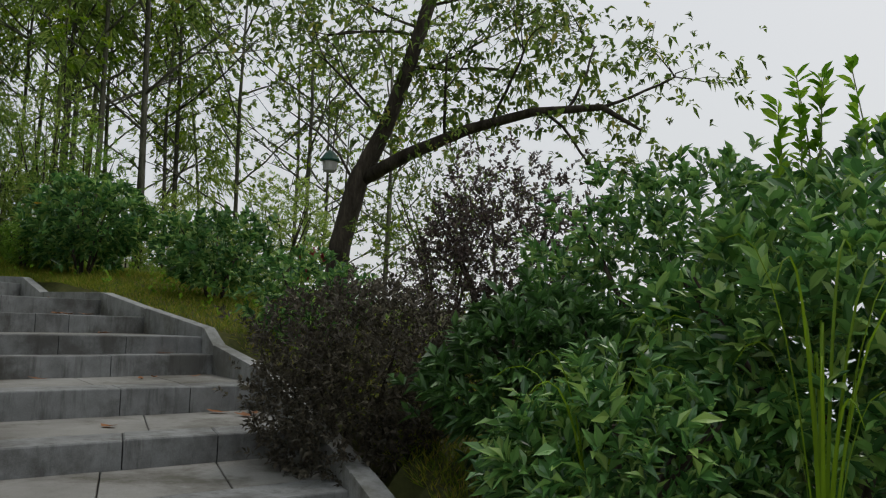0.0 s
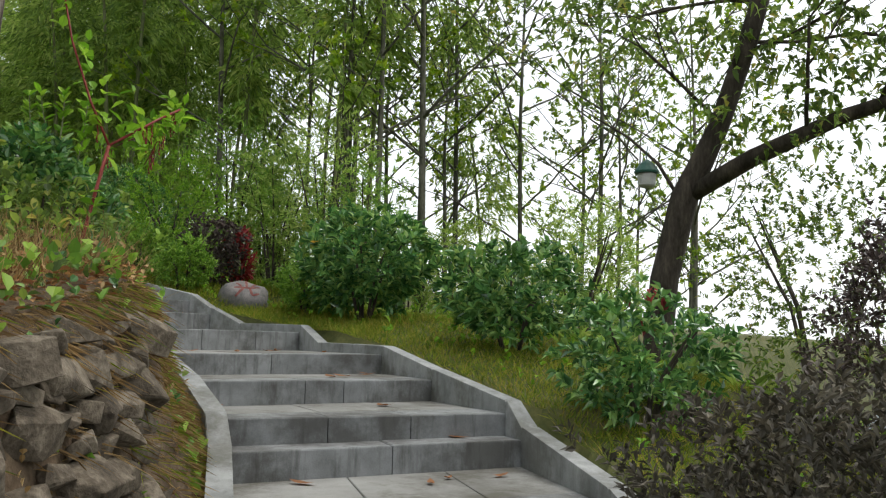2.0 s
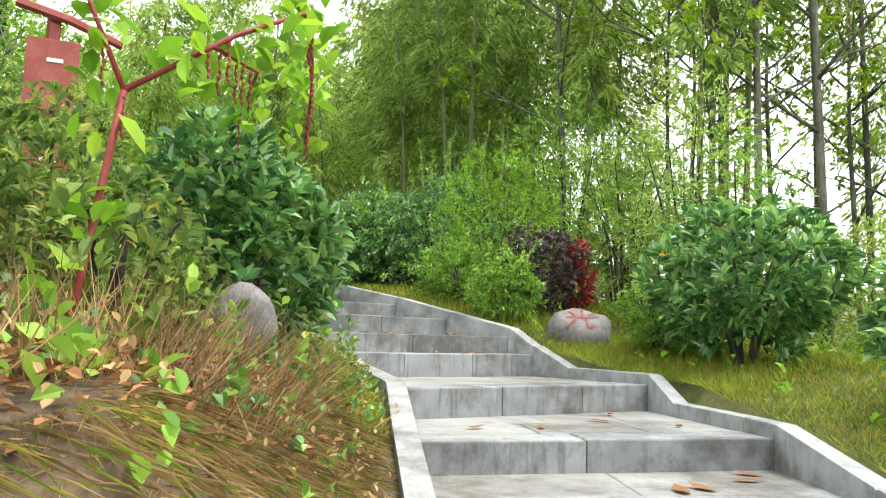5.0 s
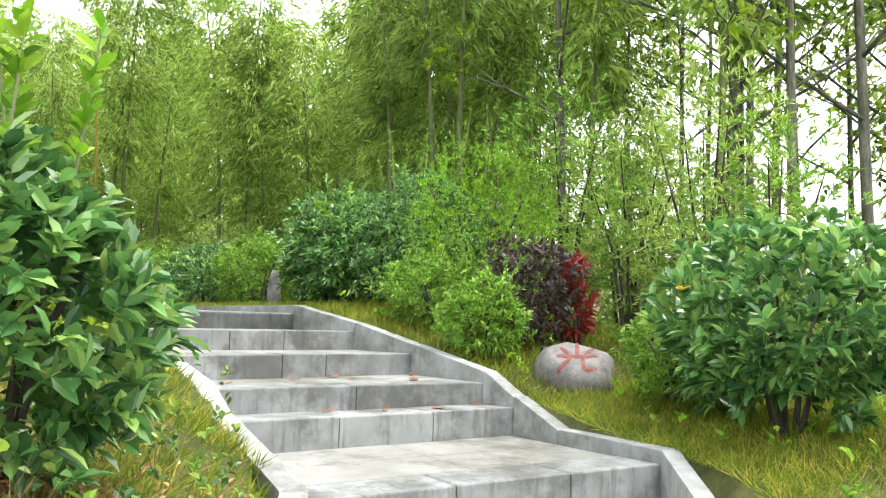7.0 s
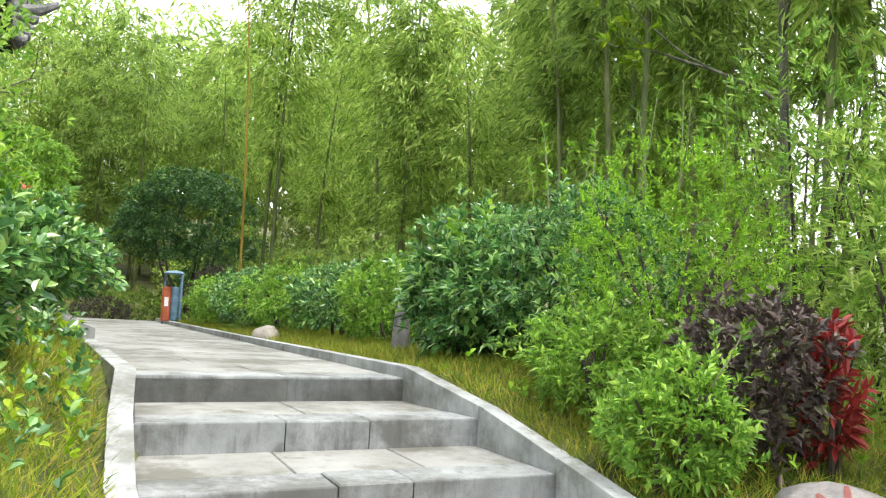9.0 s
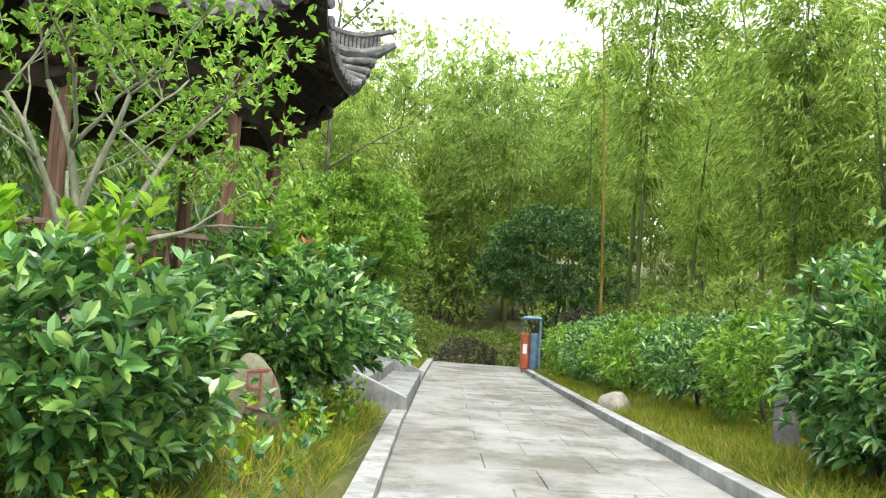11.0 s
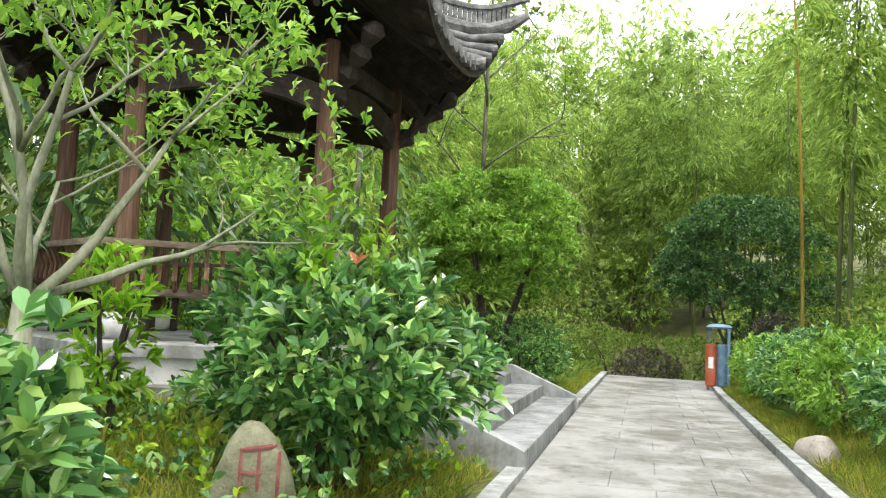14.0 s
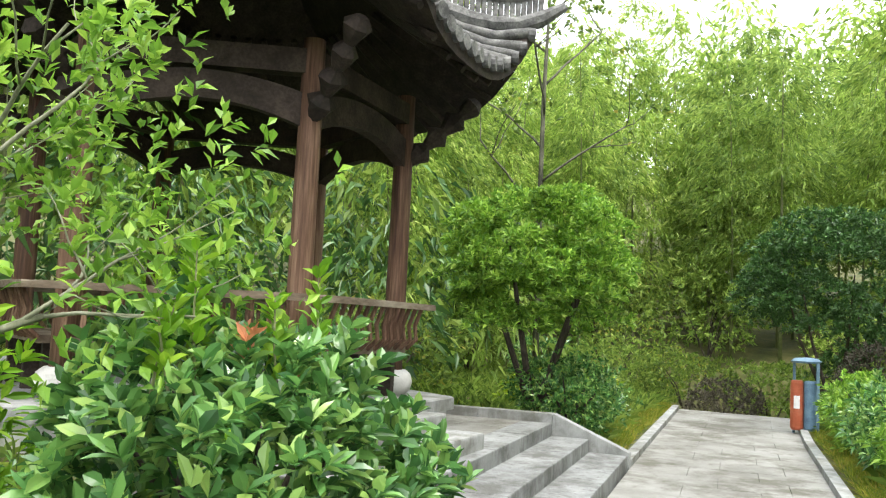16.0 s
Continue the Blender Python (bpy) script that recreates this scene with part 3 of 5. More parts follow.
# ---- side steps to the pavilion ----
side_steps = thing("side_steps", "three wide granite steps from the path to the pavilion terrace", "steps", kind="structure")
def uv(u, v):
    p = A + U * u + V * v
    return (p.x, p.y)
for i in range(3):
    v0, v1, z = 0.02 + 0.42 * i, 0.02 + 0.42 * (i + 1), PATH_Z + 0.14 * (i + 1)
    for k in range(4):
        a, b = WIDE * k / 4 + 0.004, WIDE * (k + 1) / 4 - 0.004
        slab("step_block", side_steps, [uv(a, v0), uv(b, v0), uv(b, v1 if i < 2 else v0 + 0.35), uv(a, v1 if i < 2 else v0 + 0.35)], PATH_Z - 0.2, z, GRANITE, 0.01)
TERRACE = PATH_Z + 0.42
for i in range(4):
    for k in range(6):
        a, b = WIDE * k / 6 + 0.003, WIDE * (k + 1) / 6 - 0.003
        v0, v1 = 1.215 + 0.5 * i + 0.003, 1.215 + 0.5 * (i + 1) - 0.003
        slab("terrace_slab", side_steps, [uv(a, v0), uv(b, v0), uv(b, v1), uv(a, v1)], PATH_Z - 0.2, TERRACE - 0.002, PAVING)
for u0, name in ((-0.16, "near"), (WIDE, "far")):
    pts = [(*uv(u0 + (0.0 if name == "far" else 0.16), 0.0), PATH_Z + 0.17), (*uv(u0 + (0.0 if name == "far" else 0.16), 0.86), TERRACE + 0.10), (*uv(u0 + (0.0 if name == "far" else 0.16), 2.6), TERRACE + 0.10)]
    kerb("kerb_steps_" + name, "sloping granite cheek wall of the side steps", pts, 0.16, -1 if name == "far" else 1)

# ---- pavilion ----
FLOOR = 2.83
def hexa(r, k, z=0.0):
    a = PA + k * math.pi / 3
    return Vector((PX + r * math.cos(a), PY + r * math.sin(a), z))

def pavilion():
    pav = thing("pavilion", "six-sided dark timber pavilion with upturned grey tiled roof", "pavilion")
    bm = bmesh.new()
    prism(bm, [tuple(hexa(PR + 0.55, k)[:2]) for k in range(6)], 1.7, FLOOR, 0.02)
    part("platform", bm, WHITESTONE, pav, "pale stone platform")
    bm = bmesh.new()
    prism(bm, [tuple(hexa(PR + 0.62, k)[:2]) for k in range(6)], FLOOR - 0.11, FLOOR + 0.012, 0.015)
    part("platform_rim", bm, KERB, pav)
    top = 5.75
    for k in range(6):
        p = hexa(PR, k)
        bm = bmesh.new()
        lathe(bm, [(0.13, 0), (0.18, 0.05), (0.2, 0.12), (0.18, 0.2), (0.13, 0.24)], (p.x, p.y, FLOOR + 0.012), 18)
        smooth(part("column_base", bm, WHITESTONE, pav, "white drum-shaped stone base"))
        bm = bmesh.new()
        lathe(bm, [(0.097, 0), (0.099, 0.6), (0.096, 1.6), (0.09, top - FLOOR - 0.22)], (p.x, p.y, FLOOR + 0.24), 18)
        smooth(part("column", bm, WOOD, pav, "weathered brown timber column"))
        q = hexa(PR, k + 1)
        d = (q - p).normalized()
        n = Vector((d.y, -d.x, 0))
        # arched tie beam and straight beam above it
        bm = bmesh.new()
        for lo, hi, w, arch in ((5.02, 5.30, 0.11, 0.20), (5.48, 5.68, 0.14, 0.0)):
            N = 12
            rings = []
            for i in range(N + 1):
                t = i / N
                c = p.lerp(q, t)
                rise = arch * (4 * t * (1 - t))
                rings.append([bm.verts.new((c.x + n.x * s * w / 2, c.y + n.y * s * w / 2, z)) for s, z in ((-1, lo + rise), (1, lo + rise), (1.0, hi + rise * 0.75), (-1.0, hi + rise * 0.75))])
            for a, b in zip(rings, rings[1:]):
                for j in range(4):
                    bm.faces.new((a[j], a[(j + 1) % 4], b[(j + 1) % 4], b[j]))
            bm.faces.new(rings[0][::-1])
            bm.faces.new(rings[-1])
        part("tie_beam", bm, BEAMWOOD, pav, "arched timber beam between columns")
        # carved bracket hanging under the eave at the column
        o = (p - Vector((PX, PY, 0))).normalized()
        bm = bmesh.new()
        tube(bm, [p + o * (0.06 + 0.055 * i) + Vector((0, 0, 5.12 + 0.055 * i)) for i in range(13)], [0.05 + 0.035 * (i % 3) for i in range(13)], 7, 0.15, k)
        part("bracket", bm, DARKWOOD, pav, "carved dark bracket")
        # roof face: curved, lifted at the corners
        M, S = 10, 12
        eave, rise, z0 = 3.0, 2.35, 5.88
        def roof_point(s, m, lift=0.0):
            r = eave * (1 - m)
            a, b = hexa(r, k), hexa(r, k + 1)
            edge = abs(2 * s - 1) ** 3
            c = a.lerp(b, s)
            bow = 0.10 * (1 - m) * (1 - edge)
            mid = (a + b) / 2 - Vector((PX, PY, 0))
            mid.z = 0
            if mid.length > 1e-4:
                c -= mid.normalized() * bow
            c.z = z0 + rise * (m ** 1.35) + 0.72 * edge * (1 - m) ** 3 + lift
            return c
        bm = bmesh.new()
        up = [[bm.verts.new(roof_point(s / S, m / M * 0.97)) for s in range(S + 1)] for m in range(M + 1)]
        dn = [[bm.verts.new(roof_point(s / S, m / M * 0.97, -0.13)) for s in range(S + 1)] for m in range(M + 1)]
        for m in range(M):
            for s in range(S):
                bm.faces.new((up[m][s], up[m][s + 1], up[m + 1][s + 1], up[m + 1][s]))
                bm.faces.new((dn[m][s], dn[m + 1][s], dn[m + 1][s + 1], dn[m][s + 1]))
        for s in range(S):
            bm.faces.new((up[0][s], dn[0][s], dn[0][s + 1], up[0][s + 1]))
        for m in range(M):
            bm.faces.new((up[m][0], up[m + 1][0], dn[m + 1][0], dn[m][0]))
            bm.faces.new((up[m][S], dn[m][S], dn[m + 1][S], up[m + 1][S]))
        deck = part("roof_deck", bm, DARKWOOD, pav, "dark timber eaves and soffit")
        # rows of barrel tiles down the face
        for i in range(17):
            s = (i + 0.5) / 17
            reach = 0.95
            pts = [roof_point(s, m / 8 * reach, 0.035) for m in range(9)]
            bm = bmesh.new()
            keep = [j for j in range(9) if eave * (1 - j / 8 * reach) > 0.35]
            tube(bm, [pts[j] for j in keep], [0.062 * max(0.35, 1 - j / 8 * 0.75) for j in keep], 8)
            tile = smooth(part("barrel_tile", bm, TILE, pav, "row of grey barrel tiles" if i == 0 else ""))
            bm = bmesh.new()
            e = roof_point(s, 0.0, 0.02)
            out = (e - Vector((PX, PY, e.z))).normalized()
            tube(bm, [e - out * 0.02, e + out * 0.05], [0.072, 0.07], 10)
            part("eave_tile", bm, TILE, tile)
        # hip ridge with pierced crest
        bm = bmesh.new()
        hip = [hexa(eave * (1 - m / 12 * 0.95) + 0.06, k, z0 + rise * ((m / 12 * 0.95) ** 1.35) + 0.72 * (1 - m / 12 * 0.95) ** 3 + 0.09) for m in range(13)]
        tip = hip[0] + o * 0.25 + Vector((0, 0, 0.16))
        tube(bm, [tip] + hip, [0.05] + [0.09] * 13, 8)
        part("hip_ridge", bm, TILE, pav, "grey curved hip ridge")
        bm = bmesh.new()
        for m in range(0, 11):
            for f in (0.0, 0.25, 0.5, 0.75):
                c = hip[m].lerp(hip[m + 1], f)
                box(bm, (c.x, c.y, c.z + 0.17), (0.045, 0.05, 0.18), PA + k * math.pi / 3, 0.008)
        tube(bm, [tip + Vector((0, 0, 0.2))] + [h + Vector((0, 0, 0.27)) for h in hip], [0.03] + [0.05] * 13, 6)
        part("ridge_crest", bm, TILE, pav, "pierced grey ridge crest")
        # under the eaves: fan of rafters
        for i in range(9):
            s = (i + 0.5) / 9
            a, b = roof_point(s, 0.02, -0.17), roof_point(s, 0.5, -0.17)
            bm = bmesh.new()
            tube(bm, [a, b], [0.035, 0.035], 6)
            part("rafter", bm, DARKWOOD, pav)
        # bench and slatted rail on five sides, open on one
        if k != 2:
            oo = ((p + q) / 2 - Vector((PX, PY, 0)))
            oo.z = 0
            oo.normalize()
            turn = math.atan2(d.y, d.x)
            mid = (p + q) / 2
            ln = (q - p).length
            bm = bmesh.new()
            box(bm, (mid.x, mid.y, FLOOR + 0.45), (ln - 0.16, 0.34, 0.06), turn, 0.01)
            part("bench_seat", bm, RAILWOOD, pav, "grey weathered bench seat")
            bm = bmesh.new()
            c = mid + oo * 0.32
            box(bm, (c.x, c.y, FLOOR + 0.86), (ln + 0.30, 0.09, 0.055), turn, 0.012)
            part("top_rail", bm, RAILWOOD, pav, "grey weathered top rail")
            for i in range(13):
                t = (i + 0.5) / 13
                f = p.lerp(q, t)
                bm = bmesh.new()
                pts = [f + oo * a + Vector((0, 0, FLOOR + h)) for a, h in ((0.17, 0.46), (0.27, 0.55), (0.25, 0.68), (0.31, 0.84))]
                tube(bm, pts, [0.022] * 4, 6)
                part("baluster", bm, WOOD, pav)
            for t in (0.12, 0.5, 0.88):
                f = p.lerp(q, t)
                bm = bmesh.new()
                box(bm, (f.x, f.y, FLOOR + 0.216), (0.07, 0.22, 0.41), turn, 0.01)
                part("bench_leg", bm, DARKWOOD, pav)
    bm = bmesh.new()
    lathe(bm, [(0.35, 0), (0.4, 0.12), (0.22, 0.25), (0.3, 0.42), (0.12, 0.66), (0.03, 0.95)], (PX, PY, 8.05), 16)
    smooth(part("finial", bm, TILE, pav, "grey roof finial"))
    return pav

pavilion()

def stone_block(centre, size, turn):
    bm = bmesh.new()
    box(bm, centre, size, turn, 0.015)
    ob = part("step_stone", bm, KERB)
    return tagged(ob, "pale stone block step at the pavilion platform", "step")
face_turn = PA + 1.5 * math.pi / 3
face_way = Vector((math.cos(face_turn), math.sin(face_turn), 0))
face_mid = Vector((PX, PY, 0)) + Vector((0.25, 0, 0))
for out, tall, wide in ((2.16, 0.28, 1.1), (2.50, 0.14, 1.2)):
    c = face_mid + face_way * out
    stone_block((c.x, c.y, TERRACE + tall / 2 - 0.002), (wide, 0.34, tall), face_turn + math.pi / 2)

# ---- rocks ----
def rock_mesh(size, seed, sides=3, flat=0.0):
    bm = bmesh.new()
    bmesh.ops.create_icosphere(bm, subdivisions=sides, radius=1.0)
    off = Vector((seed * 3.7, seed * 1.3, seed * 2.1))
    for v in bm.verts:
        n = noise.noise(v.co * 0.9 + off) * 0.30 + noise.noise(v.co * 2.3 + off) * 0.12 + noise.noise(v.co * 6 + off) * 0.03
        v.co *= 1 + n
        v.co = Vector((v.co.x * size[0], v.co.y * size[1], v.co.z * size[2]))
    return bm

def rock(name, label, at, size, mat, seed, turn=0.0, category="boulder"):
    ob = smooth(part(name, rock_mesh(size, seed), mat))
    ob.matrix_world = pose(*at, 0, 0, turn)
    return tagged(ob, label, category)

def strokes(parent, lines, origin, across, up, out, width=0.028):
    """Painted character strokes: thin ribbons of paint that follow the stone's surface."""
    me = parent.data
    m = parent.matrix_world
    tree = BVHTree.FromPolygons([m @ v.co for v in me.vertices], [p.vertices[:] for p in me.polygons])
    out = Vector(out).normalized()
    for a, b in lines:
        a, b = Vector(a), Vector(b)
        side = Vector((a.y - b.y, b.x - a.x)).normalized() * width / 2
        bm, last = bmesh.new(), None
        for k in range(9):
            row = []
            for sgn in (-1, 0, 1):
                q = a.lerp(b, k / 8) + side * sgn * (1.0 - 0.35 * abs(k / 4 - 1) ** 3)
                start = Vector(origin) + Vector(across) * q.x + Vector(up) * q.y + out
                hit, normal = tree.ray_cast(start, -out)[:2]
                row.append(bm.verts.new(hit + normal * (0.004 if sgn else 0.006)) if hit else None)
            if last and all(row + last):
                bm.faces.new((last[0], last[1], row[1], row[0]))
                bm.faces.new((last[1], last[2], row[2], row[1]))
            last = row
        bar = part("painted_stroke", bm, REDPAINT, parent)
        bar.matrix_parent_inverse = m.inverted()

def standing_stone():
    """Rounded upright stone by the path with two red painted characters."""
    bm = bmesh.new()
    bmesh.ops.create_icosphere(bm, subdivisions=4, radius=1.0)
    for v in bm.verts:
        c = v.co
        t = (c.z + 1) / 2
        w = 0.205 * (1 - 0.45 * t ** 2)
        n = 1 + 0.08 * noise.noise(c * 1.7)
        v.co = Vector((math.copysign(abs(c.x) ** 0.7, c.x) * 0.13 * n, math.copysign(abs(c.y) ** 0.7, c.y) * w * n, (t - 0.5) * 0.58 * n))
    ob = smooth(part("inscribed_stone", bm, TANROCK))
    ob.matrix_world = pose(-12.62, 8.42, 2.38, 0, 0, 28)
    bpy.context.view_layer.update()
    ob["label"], ob["category"] = "tan rounded standing stone with red painted characters in the grass", "stone"
    m = ob.matrix_world
    R = m.to_3x3()
    o = m @ Vector((0.0, 0.045, 0.06))
    strokes(ob, [((-0.13, 0.13), (0.10, 0.15)), ((-0.12, 0.13), (-0.12, -0.12)), ((-0.02, 0.13), (-0.02, -0.05)), ((0.09, 0.15), (0.09, -0.10)), ((-0.12, 0.03), (0.0, 0.03)), ((-0.12, -0.09), (0.06, -0.12))],
            o, R @ Vector((0, 0.75, 0)), (0, 0, 0.95), R @ Vector((1, 0, 0)), 0.022)
standing_stone()
b1 = rock("boulder", "grey rounded boulder with faded red painting beside the steps", (-8.72, 12.62, 1.60), (0.44, 0.33, 0.26), GREYROCK, 2, 140)
bpy.context.view_layer.update()
f = Vector((0.75, -0.66, 0.25)).normalized()
strokes(b1, [((0.0, 0.16), (0.0, 0.02)), ((-0.13, 0.10), (-0.07, 0.03)), ((0.13, 0.12), (0.06, 0.03)), ((-0.16, 0.0), (0.16, 0.02)), ((-0.04, 0.0), (-0.15, -0.14)), ((0.04, 0.0), (0.06, -0.12)), ((0.06, -0.12), (0.15, -0.10))],
        Vector((-8.72, 12.62, 1.70)), (0.66, 0.75, 0), (-0.2, 0.15, 0.95), f, 0.034)
b2 = rock("boulder", "dark grey stone with red painting in the earth bank", (-5.72, 8.02, ground_z(-5.72, 8.02) + 0.13), (0.16, 0.14, 0.19), GREYROCK, 7, 40)
rock("boulder", "pale flat boulder at the kerb under the hedge", (-17.35, 11.05, 2.1), (0.23, 0.18, 0.2), PALEROCK, 11, 20)
rock("standing_stone", "grey upright stone beside the hedge", (-14.3, 12.08, 2.28), (0.09, 0.10, 0.38), GREYROCK, 4, 20, "stone")

# dry stone face of the bank
def split_stone(seed):
    """An angular split field stone about one unit across."""
    r = random.Random(seed)
    bm = bmesh.new()
    for i in range(22):
        v = Vector((r.uniform(-1, 1), r.uniform(-1, 1), r.uniform(-1, 1)))
        v /= max(abs(v.x), abs(v.y), abs(v.z)) ** 0.8
        bm.verts.new((v.x * 0.55, v.y * 0.42, v.z * 0.36))
    hull = bmesh.ops.convex_hull(bm, input=bm.verts[:])
    bmesh.ops.delete(bm, geom=[g for g in hull["geom_interior"] if isinstance(g, bmesh.types.BMVert)], context="VERTS")
    bmesh.ops.bevel(bm, geom=bm.edges[:], offset=0.025, segments=1, affect="EDGES", clamp_overlap=True)
    me = bpy.data.meshes.new("stone")
    bm.to_mesh(me)
    bm.free()
    me.materials.append(ROCK)
    return me

rr = random.Random(11)
bank_wall = thing("stone_bank", "rough brown field stones laid dry in the face of the earth bank", "retaining stones", kind="structure")
base_meshes = [split_stone(20 + i) for i in range(9)]
wall_turn = math.degrees(math.atan2(wall_way.y, wall_way.x))
for row in range(15):
    e = 0.1 + 0.029 * row
    s_at = rr.uniform(0.5, 0.75)
    while s_at < wall_len - 0.55 - 0.3 * (1 - row / 14) - rr.uniform(0, 0.3):
        size = rr.choice((0.11, 0.14, 0.18, 0.25)) * rr.uniform(0.85, 1.2)
        p = WALL_A + wall_way * s_at - wall_out * e
        q = p + wall_out * rr.uniform(0.0, 0.035)
        ob = new("stone", base_meshes[rr.randrange(9)])
        ob.parent = bank_wall
        ob.matrix_basis = pose(q.x, q.y, ground_z(p.x, p.y) + rr.uniform(-0.02, 0.03), rr.uniform(-35, 35), rr.uniform(-25, 25), wall_turn + rr.uniform(-40, 40)) @ Matrix.Diagonal((size, size * rr.uniform(0.7, 1), size * rr.uniform(0.6, 1.0), 1))
        s_at += size * rr.uniform(0.85, 1.25)

# ---- litter bin ----
def litter_bin():
    x, y, z = -25.6, 9.95, PATH_Z
    t = thing("litter_bin", "blue and orange-red two-part litter bin with flat hood", "bin", (0, 0, 0))
    for i, (dy, mat) in enumerate(((-0.07, ORANGE), (0.125, BLUE))):
        bm = bmesh.new()
        lathe(bm, [(0.08, 0.06), (0.1, 0.1), (0.1, 0.80), (0.085, 0.84)], (x, y + dy, z), 16)
        body = part("bin_body", bm, mat, t, "orange-red bin" if i == 0 else "blue bin")
        bm = bmesh.new()
        box(bm, (x + 0.102, y + dy, z + 0.5), (0.006, 0.09, 0.2), 0, 0.002)
        part("label_plate", bm, WHITE if i == 0 else BLUE, body)
    bm = bmesh.new()
    lathe(bm, [(0.21, 0.0), (0.23, 0.03), (0.17, 0.075), (0.02, 0.09)], (x, y + 0.06, z + 1.12), 20)
    part("hood", bm, BLUE, t, "flat blue hood")
    for dx, dy in ((-0.1, -0.12), (-0.1, 0.22), (0.12, 0.24)):
        bm = bmesh.new()
        box(bm, (x + dx, y + dy, z + 0.56), (0.04, 0.04, 1.13), 0, 0.005)
        part("post", bm, BLUE, t)
litter_bin()

# ---- signboard ----
def signboard():
    x, y = -7.25, 7.38
    z = ground_z(x, y)
    t = thing("signboard", "brown-red framed notice board on a post behind the bank shrubs", "sign")
    bm = bmesh.new()
    box(bm, (x, y, (z + 3.3) / 2), (0.06, 0.06, 3.3 - z), 0.2)
    part("post", bm, SIGNRED, t)
    for zc, tall, wide in ((2.92, 0.40, 0.27), (2.36, 0.38, 0.22)):
        bm = bmesh.new()
        box(bm, (x + 0.05, y, zc), (0.03, wide, tall), -0.15)
        board = part("board", bm, SIGNRED, t, "faded brown-red board")
        for dz, w in ((0.08, 0.12), (-0.06, 0.10)):
            bm = bmesh.new()
            box(bm, (x + 0.068, y + 0.01, zc + dz), (0.008, w * 0.7, 0.022), -0.15, 0.002)
            part("print_line", bm, WHITE, board, "worn white line of illegible print")
    bm = bmesh.new()
    tube(bm, [(x + 0.05, y - 0.2, 3.30), (x + 0.05, y + 0.08, 3.25), (x + 0.05, y + 0.36, 3.16)], [0.03, 0.03, 0.026], 6)
    part("roof_board", bm, SIGNRED, t)
signboard()

# ---- garden lamp ----
def garden_lamp():
    x, y, z = -3.31, 12.7, 2.72
    t = thing("garden_lamp", "green metal garden lamp with pale glass hanging from a branch", "lamp")
    bm = bmesh.new()
    tube(bm, [(x, y, z + 0.27), (x, y, z + 0.36), (x + 0.01, y + 0.01, z + 0.42)], [0.006, 0.006, 0.005], 6)
    part("hook", bm, LAMPGREEN, t)
    bm = bmesh.new()
    lathe(bm, [(0.06, 0), (0.085, 0.02), (0.095, 0.13), (0.08, 0.14)], (x, y, z), 14)
    part("glass", bm, WHITESTONE, t, "pale milky lamp glass")
    bm = bmesh.new()
    lathe(bm, [(0.12, 0.14), (0.125, 0.16), (0.07, 0.24), (0.02, 0.28)], (x, y, z), 14)
    part("cap", bm, LAMPGREEN, t, "green metal cap")
garden_lamp()

# ---- shrubs ----
def shrub(name, label, x, y, rx, ry, h, leaf, seed, mat=None, n=420, per=7, width=0.36, lift=0.0, tips=None, low=-0.93, inner=0.3, group="", shoots=0):
    """Leafy shrub: forked stems and a crown of leaf rosettes. tips: (material, count) of young coloured leaf tufts."""
    mat = mat or L_GLOSSY
    rng = np.random.default_rng(seed)
    z = ground_z(x, y) - 0.03
    t = thing(name, label, "shrub", (x, y, z), group)
    p, ax = shell(n, rng, rx, ry, h, 5, inner, low)
    p[:, 2] = np.maximum(p[:, 2] + lift, 0.05)
    base, way = sprigs(p, ax, per, rng)
    maker = blade_mesh if group.startswith("under") else oval_mesh if leaf > 0.1 and not group else leaf_mesh
    part("foliage", raw(maker(base, way, leaf, leaf * width, rng)), mat, t)
    r = random.Random(seed)
    for i in range(5):
        a = r.uniform(0, math.tau)
        bm = bmesh.new()
        tip = Vector((math.cos(a) * rx * 0.6, math.sin(a) * ry * 0.6, h * 0.75))
        tube(bm, [(math.cos(a) * 0.06, math.sin(a) * 0.06, -0.05), tip * 0.4 + Vector((0, 0, h * 0.1)), tip], [0.022, 0.016, 0.006], 6)
        part("stem", bm, DARKBARK, t)
    for i in range(shoots):
        a, q = r.uniform(0, math.tau), r.uniform(0.1, 0.6)
        foot, rise = Vector((math.cos(a) * rx * q, math.sin(a) * ry * q, h * 0.8)), r.uniform(0.25, 0.45) * h
        top = foot + Vector((r.uniform(-0.12, 0.12), r.uniform(-0.12, 0.12), rise))
        bm = bmesh.new()
        tube(bm, [foot, foot.lerp(top, 0.5) + Vector((0.015, 0, 0)), top], [0.007, 0.005, 0.003], 5)
        spray = part("shoot", bm, CULM, t)
        c = np.array([foot.lerp(top, u)[:] for u in np.linspace(0.25, 1, 7)])
        lb, lw = sprigs(c, np.tile([[0, 0, 1.0]], (7, 1)), 4, rng, 1.0)
        part("shoot_leaves", raw(maker(lb, lw, leaf * 0.95, leaf * width * 0.9, rng)), L_BRIGHT if mat is L_GLOSSY else mat, spray)
    if tips:
        k = np.argsort(-ax[:, 2])[: tips[1] * 6: 6]
        q, way = sprigs(p[k] * np.array([1.02, 1.02, 1.03]), ax[k], 6, rng, 0.6)
        part("young_leaves", raw(leaf_mesh(q, way, leaf * 0.9, leaf * 0.33, rng)), tips[0], t, "orange-red young leaf tufts")
    return t

